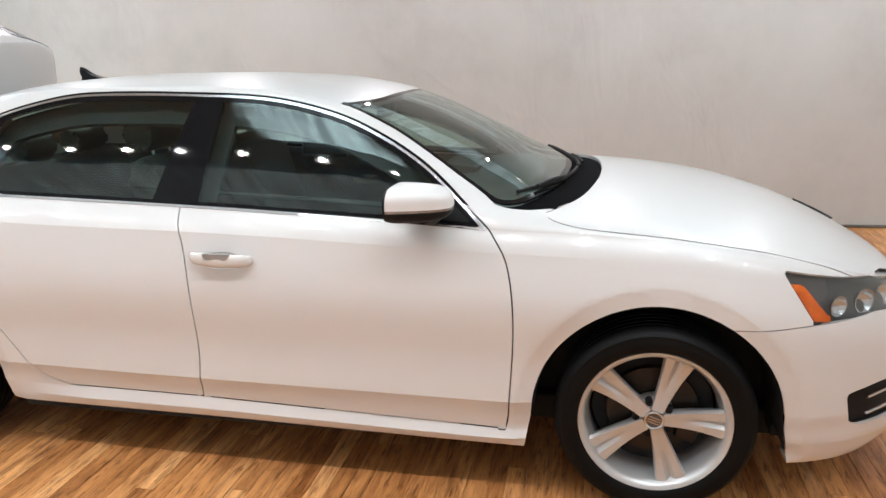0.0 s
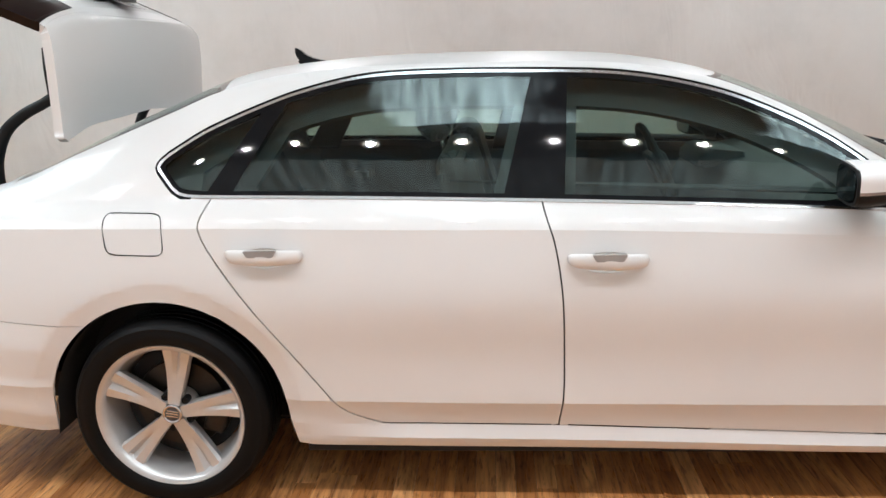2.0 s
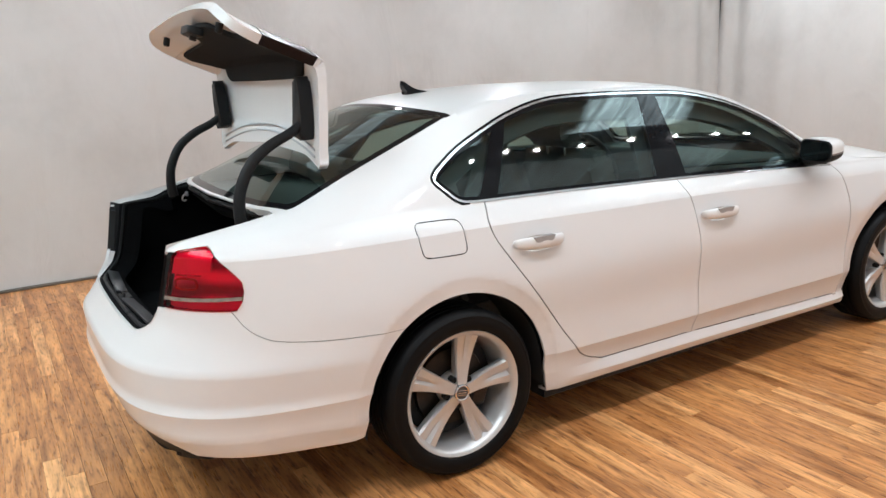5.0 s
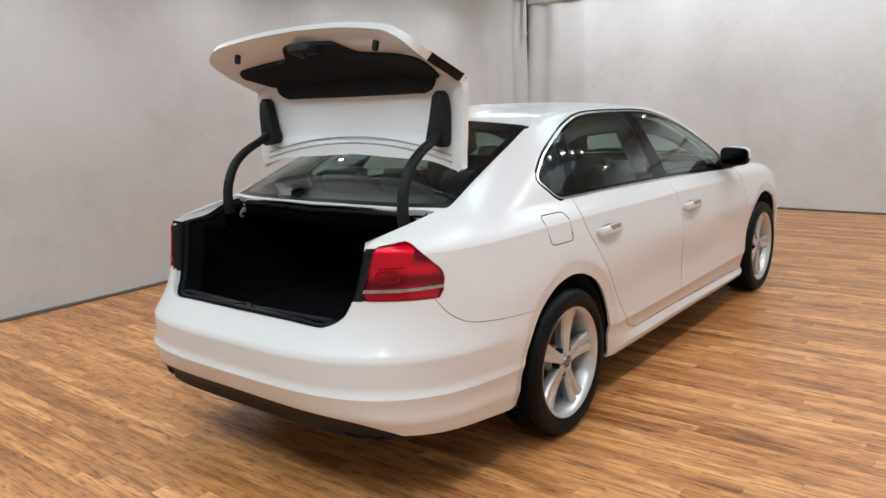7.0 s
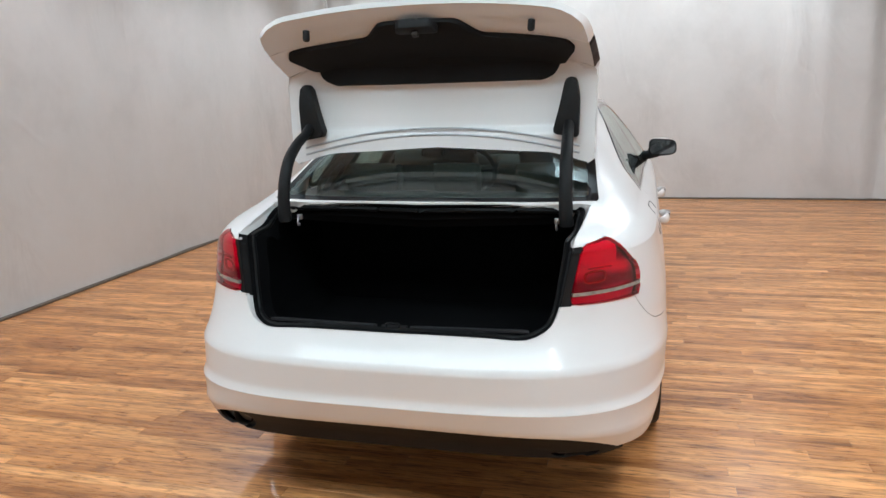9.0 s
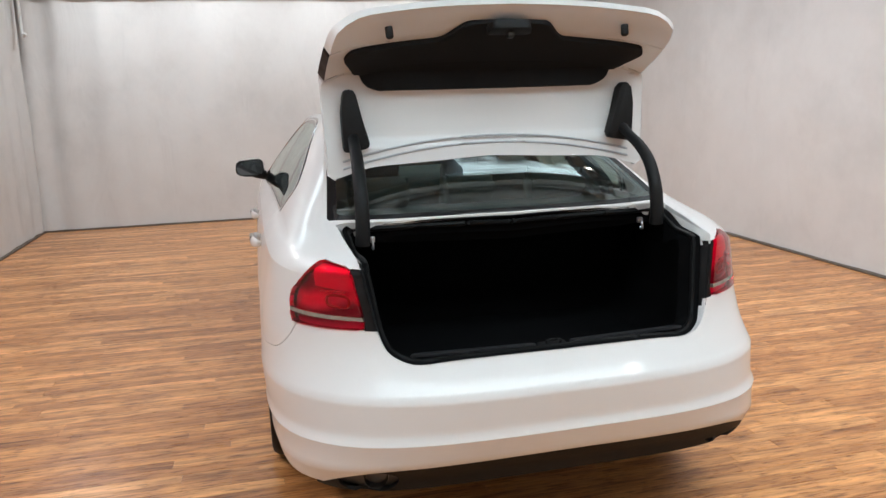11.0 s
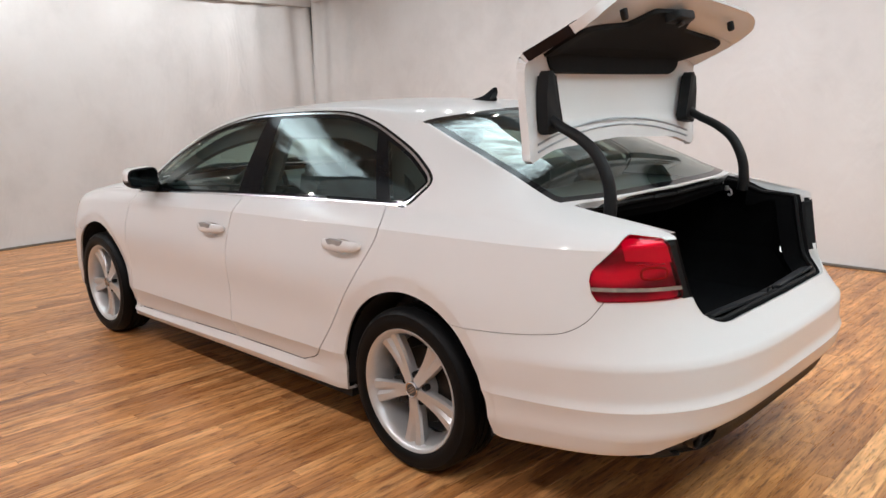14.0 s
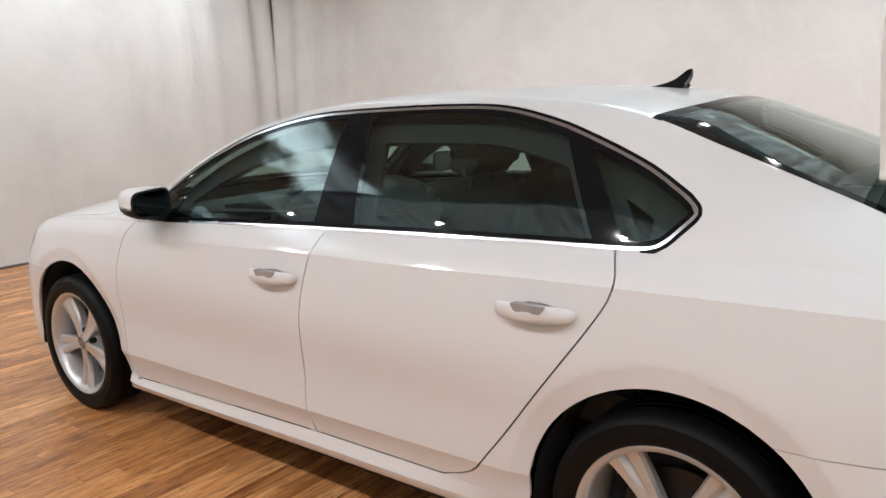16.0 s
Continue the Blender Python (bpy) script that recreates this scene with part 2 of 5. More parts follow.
PAINT = surface("white car paint", (0.705, 0.685, 0.672), 0.40, vary=0.012, scale=8.0, coat=0.65, specular=0.25, spread=0.04, coat_rough=0.085)
GAP = surface("dark cavity", (0.012, 0.012, 0.013), 0.8, vary=0.3)
GAP_BACK = surface("grey gap backing", (0.10, 0.095, 0.09), 0.7, vary=0.2)
CHROME = surface("bright chrome trim", (0.66, 0.66, 0.67), 0.22, metal=1.0, vary=0.03, spread=0.04)
BLACK = surface("black textured plastic", (0.011, 0.011, 0.0115), 0.55, vary=0.25, scale=90, bump=0.3, specular=0.18)
GLOSS_BLACK = surface("gloss black trim", (0.008, 0.008, 0.009), 0.05, vary=0.2, spread=0.02, specular=0.14)
RUBBER = surface("tyre rubber", (0.0045, 0.0045, 0.0047), 0.5, vary=0.25, scale=60, bump=0.25, specular=0.13)
ALLOY = surface("painted silver alloy", (0.57, 0.565, 0.56), 0.34, metal=0.55, vary=0.06, scale=40, coat=0.5)
IRON = surface("brake iron", (0.042, 0.034, 0.028), 0.45, metal=0.8, vary=0.4, scale=25, bump=0.3)
PIPE = surface("dark exhaust steel", (0.05, 0.046, 0.043), 0.4, metal=0.8, vary=0.4, scale=30)
STEEL = surface("bare steel", (0.45, 0.45, 0.46), 0.3, metal=1.0, vary=0.1)
WINDOW = glass("tinted window glass", (0.52, 0.64, 0.60), 0.07)
WINDSCREEN = glass("green windscreen glass", (0.66, 0.80, 0.75), 0.15)
LAMP_GLASS = glass("clear lamp glass", (0.92, 0.94, 0.95), 0.018)
RED_LENS = glass("red lamp glass", (0.88, 0.010, 0.13), 0.026)
REFLECTOR = reflector()
MIRROR_CELL = surface("bright reflector", (0.80, 0.80, 0.84), 0.35, metal=0.5, vary=0.08, scale=40, bump=0.3)
DARK_LENS = surface("dark maroon lens", (0.010, 0.005, 0.005), 0.42, vary=0.3, specular=0.15)
CLEAR_LENS = surface("silvered clear lens", (0.33, 0.27, 0.245), 0.25, metal=0.4, vary=0.6, scale=45, coat=0.3)
AMBER = lens_red("amber lens", (0.75, 0.16, 0.02), (0.45, 0.08, 0.01))
SILL = surface("grained sill plastic", (0.020, 0.020, 0.022), 0.45, specular=0.3, vary=0.25, scale=120, bump=0.3)
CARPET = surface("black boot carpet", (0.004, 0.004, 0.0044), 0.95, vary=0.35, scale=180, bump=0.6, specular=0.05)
FELT = surface("black lid felt", (0.010, 0.010, 0.0105), 0.85, vary=0.3, scale=150, bump=0.5, specular=0.2)
LEATHER = surface("dark seat leather", (0.055, 0.051, 0.047), 0.5, vary=0.2, scale=70, bump=0.2)
DASH = surface("soft dark dashboard", (0.05, 0.05, 0.052), 0.6, vary=0.2, scale=90, bump=0.2)
LINING = surface("grey cabin lining", (0.16, 0.155, 0.145), 0.9, vary=0.1, scale=80)
CLOTH = cloth()
WOOD = wood()
UNDER = surface("dark subfloor", (0.11, 0.055, 0.024), 0.8, vary=0.3)
BEAM = surface("grey ceiling rail", (0.27, 0.30, 0.33), 0.6, vary=0.15)
HEM_STRIP = surface("grey-brown gap strip", (0.13, 0.105, 0.085), 0.7, vary=0.25)
WHITE_METAL = surface("white enamelled metal", (0.7, 0.69, 0.67), 0.4, vary=0.06)
BULB = glowing("lit lamp face", (1.0, 0.93, 0.84), 30.0)
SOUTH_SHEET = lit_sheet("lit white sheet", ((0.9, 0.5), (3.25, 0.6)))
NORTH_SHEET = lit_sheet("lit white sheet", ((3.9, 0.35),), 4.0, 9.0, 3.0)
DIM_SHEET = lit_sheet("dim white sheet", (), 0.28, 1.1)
# last one: glow added over the tail to brighten the rear bumper
FILL_SHEET = lit_sheet("added fill sheet", (), 8.0, 13.0)
PLATE = surface("black plate insert", (0.02, 0.02, 0.02), 0.4, vary=0.2)
YELLOW = surface("yellow print", (0.72, 0.62, 0.03), 0.5, vary=0.08)
GREY_CAP = surface("dark emblem ground", (0.10, 0.10, 0.11), 0.3, metal=0.6, vary=0.1)


# ---- mesh tools ----
def shade(me, material, smooth=40):
    me.materials.append(material)
    if smooth:
        me.polygons.foreach_set("use_smooth", [True] * len(me.polygons))
        if smooth < 180:
            me.set_sharp_from_angle(angle=radians(smooth))


def part(name, bm, material, parent=None, label="", smooth=40):
    """Links a bmesh as one mesh object, under a thing or a part."""
    bmesh.ops.recalc_face_normals(bm, faces=bm.faces)
    me = bpy.data.meshes.new(name)
    bm.to_mesh(me)
    bm.free()
    shade(me, material, smooth)
    ob = new(name, me)
    if parent:
        ob.parent = parent
    return tagged(ob, label)


def add_box(bm, lo, hi, bevel=0.0, turn=None):
    made = bmesh.ops.create_cube(bm, size=1)["verts"]
    for v in made:
        v.co = Vector([lo[i] + (v.co[i] + 0.5) * (hi[i] - lo[i]) for i in range(3)])
    if bevel:
        edges = list({e for v in made for e in v.link_edges})
        out = bmesh.ops.bevel(bm, geom=edges, offset=bevel, segments=3, affect="EDGES", profile=0.5)
        made = list({v for f in out["faces"] for v in f.verts} | {v for v in made if v.is_valid})
    if turn:
        bmesh.ops.transform(bm, matrix=turn, verts=made)
    return made


def box_part(name, lo, hi, material, parent=None, bevel=0.0, label="", turn=None):
    bm = bmesh.new()
    add_box(bm, lo, hi, bevel, turn)
    return part(name, bm, material, parent, label)


def spin(bm, profile, steps, axis="Y", at=(0, 0, 0)):
    """A ring or disc from a profile of (radius, along) turned round an axis."""
    rings = []
    for i in range(steps):
        a = 2 * math.pi * i / steps
        ring = []
        for r, h in profile:
            co = {"Y": (r * math.cos(a), h, r * math.sin(a)), "Z": (r * math.cos(a), r * math.sin(a), h), "X": (h, r * math.cos(a), r * math.sin(a))}[axis]
            ring.append(bm.verts.new(Vector(co) + Vector(at)))
        rings.append(ring)
    for i in range(steps):
        p, q = rings[i], rings[(i + 1) % steps]
        for j in range(len(profile) - 1):
            bm.faces.new((p[j], p[j + 1], q[j + 1], q[j]))
    bmesh.ops.remove_doubles(bm, verts=bm.verts, dist=1e-6)


def tube(bm, path, radius, sides=10, flat=1.0, cap=True):
    """A round bar along a path of points; flat squashes it sideways."""
    path = [Vector(p) for p in path]
    rings = []
    for i, p in enumerate(path):
        ahead = (path[min(i + 1, len(path) - 1)] - path[max(i - 1, 0)]).normalized()
        side = ahead.cross(Vector((0, 1, 0)))
        side = side.normalized() if side.length > 0.05 else ahead.cross(Vector((0, 0, 1))).normalized()
        up = side.cross(ahead)
        r = radius(i / (len(path) - 1)) if callable(radius) else radius
        rings.append([bm.verts.new(p + side * r * math.cos(a) + up * r * flat * math.sin(a)) for a in [2 * math.pi * k / sides for k in range(sides)]])
    for p, q in zip(rings, rings[1:]):
        for k in range(sides):
            bm.faces.new((p[k], p[(k + 1) % sides], q[(k + 1) % sides], q[k]))
    if cap:
        bm.faces.new(rings[0])
        bm.faces.new(rings[-1])


def smooth_path(points, n):
    """Catmull-Rom through points."""
    pts = [Vector(p) for p in points]
    pts = [2 * pts[0] - pts[1], *pts, 2 * pts[-1] - pts[-2]]
    out = []
    for a, b, c, d in zip(pts, pts[1:], pts[2:], pts[3:]):
        for k in range(n):
            t = k / n
            out.append(0.5 * (2 * b + (c - a) * t + (2 * a - 5 * b + 4 * c - d) * t * t + (3 * b - a - 3 * c + d) * t ** 3))
    out.append(pts[-2])
    return out


def prism(bm, outline, lo, hi, axis=1, bevel=0.0):
    """A flat outline of (a, b) given depth along an axis."""
    def place(a, b, h):
        co = [a, b]
        co.insert(axis, h)
        return co
    low = [bm.verts.new(place(a, b, lo)) for a, b in outline]
    top = [bm.verts.new(place(a, b, hi)) for a, b in outline]
    n = len(outline)
    caps = [bm.faces.new(low), bm.faces.new(top)]
    for i in range(n):
        bm.faces.new((low[i], low[(i + 1) % n], top[(i + 1) % n], top[i]))
    if bevel:
        edges = list({e for f in caps for e in f.edges})
        bmesh.ops.bevel(bm, geom=edges, offset=bevel, segments=2, affect="EDGES", profile=0.5)


def rounded(points, r, n=5):
    """A closed outline with its corners rounded."""
    out = []
    k = len(points)
    for i in range(k):
        p, a, b = Vector(points[i]), Vector(points[i - 1]), Vector(points[(i + 1) % k])
        da, db = (a - p), (b - p)
        s = min(r, da.length * 0.45, db.length * 0.45)
        pa, pb = p + da.normalized() * s, p + db.normalized() * s
        for j in range(n + 1):
            t = j / n
            out.append(tuple((1 - t) ** 2 * pa + 2 * t * (1 - t) * p + t * t * pb))
    return out


# ---- the car's body surface ----
def curve(keys):
    """A smooth function through (x, value) keys that never overshoots."""
    xs, vs = np.array([k[0] for k in keys], float), np.array([k[1] for k in keys], float)
    h, d = np.diff(xs), np.diff(vs) / np.diff(xs)
    m = np.concatenate([[d[0]], np.where(d[:-1] * d[1:] > 0, 2 * d[:-1] * d[1:] / np.where(d[:-1] + d[1:] == 0, 1, d[:-1] + d[1:]), 0), [d[-1]]])

    def at(x):
        x = np.clip(np.asarray(x, float), xs[0], xs[-1])
        i = np.clip(np.searchsorted(xs, x) - 1, 0, len(h) - 1)
        t = (x - xs[i]) / h[i]
        return ((1 + 2 * t) * (1 - t) ** 2 * vs[i] + t * (1 - t) ** 2 * h[i] * m[i] + t * t * (3 - 2 * t) * vs[i + 1] + t * t * (t - 1) * h[i] * m[i + 1])
    return at


WHEELBASE, AXLE_Z, TYRE_R = 2.803, 0.318, 0.318
REAR_CORNER, FRONT_CORNER = -0.35, 2.95
# lines along the body: x, half width, height; then where the line ends behind and in front, and how square its corners are
LINES = [
    dict(y=[(-1, 0), (4, 0)],
         z=[(-0.97, 0.985), (-0.8, 1.018), (-0.62, 1.046), (-0.3, 1.188), (-0.05, 1.288), (0.1, 1.344), (0.25, 1.373), (0.5, 1.394), (0.8, 1.403), (1.1, 1.400), (1.4, 1.386), (1.6, 1.361), (1.8, 1.315),
            (2.0, 1.236), (2.2, 1.146), (2.35, 1.068), (2.48, 1.008), (2.6, 1.002), (2.9, 0.974), (3.1, 0.935), (3.33, 0.870), (3.54, 0.775), (3.67, 0.70)],
         ends=(-0.965, 3.65), square=(2, 2)),
    dict(y=[(-1, 0.61), (-0.75, 0.632), (-0.528, 0.644), (-0.3, 0.618), (0.0, 0.588), (0.2, 0.566), (0.4, 0.55), (0.65, 0.536), (1.1, 0.534), (1.43, 0.541), (1.69, 0.572), (1.88, 0.622), (2.04, 0.678), (2.18, 0.728), (2.3, 0.755), (2.5, 0.752), (2.8, 0.742), (3.1, 0.722), (3.3, 0.68), (3.6, 0.6)],
         z=[(-1, 0.958), (-0.75, 1.0), (-0.528, 1.040), (-0.3, 1.127), (0.0, 1.241), (0.2, 1.315), (0.4, 1.352), (0.65, 1.367), (1.1, 1.368), (1.43, 1.352), (1.69, 1.302), (1.88, 1.226), (2.04, 1.136), (2.18, 1.044), (2.3, 0.978), (2.5, 0.948), (2.8, 0.924), (3.1, 0.880), (3.3, 0.825), (3.65, 0.70)],
         ends=(-0.972, 3.655), square=(6, 4)),
    dict(y=[(-1, 0.70), (-0.8, 0.735), (-0.5, 0.765), (0, 0.772), (0.5, 0.779), (1, 0.785), (1.83, 0.802), (2.25, 0.812), (2.54, 0.806), (2.8, 0.803), (3.1, 0.79), (3.3, 0.76), (3.6, 0.68)],
         z=[(-1, 0.945), (-0.8, 0.962), (-0.5, 0.988), (0, 0.998), (0.5, 0.991), (1, 0.976), (1.83, 0.946), (2.25, 0.924), (2.54, 0.915), (2.8, 0.900), (3.1, 0.862), (3.3, 0.815), (3.65, 0.69)],
         ends=(-0.98, 3.67), square=(4.5, 3)),
    dict(y=[(-1, 0.775), (-0.75, 0.80), (-0.4, 0.83), (0, 0.842), (0.8, 0.848), (2.2, 0.852), (2.8, 0.845), (3.2, 0.83), (3.6, 0.76)],
         z=[(-1, 0.925), (-0.86, 0.928), (0.15, 0.921), (0.8, 0.906), (1.2, 0.90), (2.24, 0.862), (2.8, 0.842), (3.2, 0.798), (3.65, 0.67)],
         ends=(-0.99, 3.69), square=(3.6, 2.6)),
    dict(y=[(-1, 0.822), (-0.75, 0.842), (-0.4, 0.87), (0, 0.882), (1, 0.884), (2.3, 0.884), (2.9, 0.884), (3.3, 0.865), (3.6, 0.83)],
         z=[(-1, 0.72), (-0.3, 0.71), (0.4, 0.70), (2.4, 0.69), (3.1, 0.665), (3.7, 0.60)],
         ends=(-1.03, 3.73), square=(3.3, 2.5)),
    dict(y=[(-1, 0.845), (-0.75, 0.868), (-0.4, 0.884), (0, 0.884), (0.5, 0.874), (1, 0.872), (2.3, 0.873), (2.9, 0.886), (3.3, 0.872), (3.6, 0.85)],
         z=[(-1.1, 0.588), (-0.9, 0.583), (-0.6, 0.57), (-0.2, 0.54), (0.4, 0.51), (2.4, 0.50), (3.1, 0.50), (3.7, 0.48)],
         ends=(-1.118, 3.76), square=(3.4, 2.5)),
    dict(y=[(-1, 0.842), (-0.75, 0.864), (-0.4, 0.878), (0, 0.878), (0.5, 0.876), (1, 0.879), (2.3, 0.879), (2.9, 0.878), (3.3, 0.868), (3.6, 0.85)],
         z=[(-1.1, 0.462), (-0.9, 0.452), (-0.6, 0.437), (-0.2, 0.41), (0.4, 0.378), (2.4, 0.360), (3.1, 0.355), (3.7, 0.36)],
         ends=(-1.118, 3.76), square=(3.8, 2.6)),
    dict(y=[(-1, 0.83), (-0.75, 0.85), (-0.4, 0.864), (0.4, 0.860), (0.8, 0.851), (2.3, 0.851), (2.9, 0.862), (3.3, 0.855), (3.6, 0.83)],
         z=[(-1.1, 0.388), (-0.9, 0.365), (-0.6, 0.35), (-0.4, 0.32), (0.4, 0.292), (1.2, 0.283), (2.3, 0.252), (3.1, 0.27), (3.7, 0.27)],
         ends=(-1.09, 3.745), square=(4.3, 2.7)),
    dict(y=[(-1, 0.815), (-0.75, 0.838), (-0.4, 0.848), (0.4, 0.853), (0.8, 0.867), (2.3, 0.868), (2.9, 0.845), (3.3, 0.84), (3.6, 0.81)],
         z=[(-1.05, 0.335), (-0.92, 0.322), (-0.7, 0.308), (-0.4, 0.275), (0.4, 0.250), (1.2, 0.243), (2.3, 0.222), (3.1, 0.22), (3.7, 0.22)],
         ends=(-1.05, 3.71), square=(4.6, 2.8)),
    dict(y=[(-1, 0.80), (-0.75, 0.825), (-0.4, 0.838), (0.4, 0.846), (1, 0.85), (2.3, 0.848), (2.9, 0.835), (3.3, 0.825), (3.6, 0.79)],
         z=[(-1.05, 0.287), (-0.95, 0.292), (-0.9, 0.296), (-0.8, 0.291), (-0.62, 0.275), (-0.4, 0.245), (0.4, 0.213), (1.2, 0.208), (2.3, 0.19), (3.1, 0.185), (3.7, 0.185)],
         ends=(-1.03, 3.68), square=(4.8, 2.8)),
    dict(y=[(-1, 0.72), (-0.4, 0.76), (0.4, 0.78), (2.3, 0.78), (2.9, 0.76), (3.6, 0.70)],
         z=[(-1, 0.262), (-0.9, 0.28), (-0.4, 0.24), (0.4, 0.205), (2.3, 0.185), (3.7, 0.18)],
         ends=(-0.98, 3.62), square=(4.8, 2.8)),
]
STEPS = [18, 16, 5, 7, 7, 12, 4, 4, 3, 4]
N_REAR, N_MID, N_FRONT = 44, 132, 36


def line_points(line):
    fy, fz = curve(line["y"]), curve(line["z"])
    (xr, xf), (pr, pf) = line["ends"], line["square"]
    tr = np.sin(np.pi / 2 * (1 - np.arange(N_REAR) / N_REAR))
    tm = np.linspace(REAR_CORNER, FRONT_CORNER, N_MID, endpoint=False)
    tf = np.sin(np.pi / 2 * np.arange(N_FRONT + 1) / N_FRONT)
    x = np.concatenate([REAR_CORNER - (REAR_CORNER - xr) * tr, tm, FRONT_CORNER + (xf - FRONT_CORNER) * tf])
    e = np.concatenate([(1 - tr ** pr) ** (1 / pr), np.ones(N_MID), np.maximum(0, 1 - tf ** pf) ** (1 / pf)])
    return np.stack([x, fy(x) * e, fz(x)], 1)


def arch(co, grow=0.0):
    """Below zero inside a wheel opening."""
    best = np.full(len(co), 9.0)
    for ax, r in ((0.0, 0.383), (WHEELBASE, 0.393)):
        dx, dz = co[:, 0] - ax, co[:, 2] - AXLE_Z
        low = np.abs(dx) - r - np.maximum(0, -dz) * 0.18
        best = np.minimum(best, np.where(dz > 0, np.hypot(dx, dz) - r, low) - grow)
    return best


def body_grid():
    main = [line_points(line) for line in LINES]
    rows = []
    for k, n in enumerate(STEPS):
        a, b = main[k], main[k + 1]
        for j in range(n):
            t = j / n
            if k == 0:
                p = a + (b - a) * t
                p[:, 2] = a[:, 2] + (b[:, 2] - a[:, 2]) * t ** 2.3
            elif 3 <= k <= 5:
                before, after = main[k - 1] if k > 3 else 2 * a - b, main[k + 2] if k < 5 else 2 * b - a
                p = 0.5 * (2 * a + (b - before) * t + (2 * before - 5 * a + 4 * b - after) * t * t + (3 * a - before - 3 * b + after) * t ** 3)
                if k > 3:
                    keen = np.clip((N_REAR + 6 - np.arange(len(a))) / 22, 0, 1)[:, None]
                    straight = a + (b - a) * t
                    away = straight[:, :2] - (-0.2, 0.0)
                    away /= np.linalg.norm(away, axis=1)[:, None]
                    dip = (0.006 * 4 * t * (1 - t)) if k == 4 else 0.0085 * min(t / 0.8, (1 - t) / 0.2)
                    straight[:, :2] -= away * dip
                    p = p + (straight - p) * keen
            else:
                p = a + (b - a) * t
                bulge = {1: 0.013, 2: 0.006, 6: -0.004, 7: 0.0, 8: 0.002}.get(k, 0.0) * 4 * t * (1 - t)
                p[:, 1] += bulge * np.minimum(1, p[:, 1] / 0.3)
            rows.append(p)
    rows.append(main[-1])
    grid = np.stack(rows)
    flat = grid.reshape(-1, 3)
    d = arch(flat)
    lip = np.clip((0.052 - d) / 0.052, 0, 1) * (flat[:, 2] > 0.2) * (flat[:, 1] > 0.6)
    flat[:, 1] -= 0.013 * lip
    return flat.reshape(grid.shape)


GRID = body_grid()


def inside(px, pz, outline):
    """Signed distance to an outline, below zero inside it."""
    poly = np.array(outline, float)
    nxt = np.roll(poly, -1, 0)
    best, odd = np.full(len(px), 1e9), np.zeros(len(px), bool)
    for (ax, az), (bx, bz) in zip(poly, nxt):
        dx, dz = bx - ax, bz - az
        t = np.clip(((px - ax) * dx + (pz - az) * dz) / (dx * dx + dz * dz + 1e-12), 0, 1)
        best = np.minimum(best, np.hypot(px - ax - t * dx, pz - az - t * dz))
        odd ^= ((az > pz) != (bz > pz)) & (px < dx * (pz - az) / (dz if dz else 1e-12) + ax)
    return np.where(odd, -best, best)


def flow(points, n=8):
    return [tuple(p[:2]) for p in smooth_path([(a, b, 0) for a, b in points], n)]


# outlines on the body: side view (x, z), plan (x, y), or round the corner
WINDOW_LINE = flow([(2.262, 0.921), (2.18, 0.998), (2.04, 1.111), (1.88, 1.201), (1.69, 1.275), (1.43, 1.327), (1.1, 1.344), (0.8, 1.348), (0.62, 1.339), (0.45, 1.305), (0.32, 1.264), (0.15, 1.196), (0.03, 1.128)]) + \
    rounded([(0.03, 1.128), (-0.012, 1.093), (0.07, 1.006), (0.14, 1.0)], 0.05)[6:18] + flow([(0.14, 1.0), (0.5, 0.992), (0.9, 0.980), (1.4, 0.963), (1.98, 0.938), (2.262, 0.921)])[:-1]
B_LINE = flow([(1.17, 1.10), (1.175, 0.975), (1.21, 0.85), (1.23, 0.70), (1.236, 0.50), (1.234, 0.39), (1.222, 0.285)])
REAR_DOOR = flow([(0.19, 1.05), (0.178, 1.0), (0.152, 0.92), (0.21, 0.81), (0.38, 0.575), (0.50, 0.415), (0.57, 0.335), (0.68, 0.291)]) + B_LINE[::-1]
FRONT_DOOR = B_LINE + flow([(2.295, 0.252), (2.328, 0.262), (2.343, 0.42), (2.352, 0.65), (2.330, 0.82), (2.274, 0.917), (2.20, 0.985)])
HOOD = [(2.615, -0.05)] + flow([(2.615, 0.0), (2.60, 0.25), (2.55, 0.5), (2.47, 0.66), (2.44, 0.72), (2.475, 0.765), (2.58, 0.787), (2.8, 0.79), (3.05, 0.78), (3.25, 0.745), (3.45, 0.66), (3.57, 0.5), (3.625, 0.25), (3.635, 0)]) + [(3.635, -0.05)]
SCREEN = [(1.80, -0.05)] + flow([(1.80, 0.0), (1.785, 0.3), (1.735, 0.47), (1.71, 0.527), (1.78, 0.552), (1.92, 0.592), (2.05, 0.64), (2.2, 0.69), (2.30, 0.712), (2.385, 0.62), (2.465, 0.35), (2.49, 0.0)]) + [(2.49, -0.05)]
COWL = [(2.33, -0.05), (2.13, 0.60), (2.27, 0.735), (2.33, 0.735), (2.39, 0.715), (2.465, 0.66)] + flow([(2.465, 0.66), (2.55, 0.5), (2.60, 0.25), (2.615, 0)]) + [(2.615, -0.05)]
BACKLIGHT = [(0.115, -0.05)] + flow([(0.115, 0.0), (0.125, 0.3), (0.175, 0.556)]) + flow([(0.175, 0.556), (0.0, 0.573), (-0.3, 0.603), (-0.52, 0.628)]) + flow([(-0.52, 0.628), (-0.575, 0.45), (-0.60, 0.25), (-0.61, 0.0)]) + [(-0.61, -0.05)]
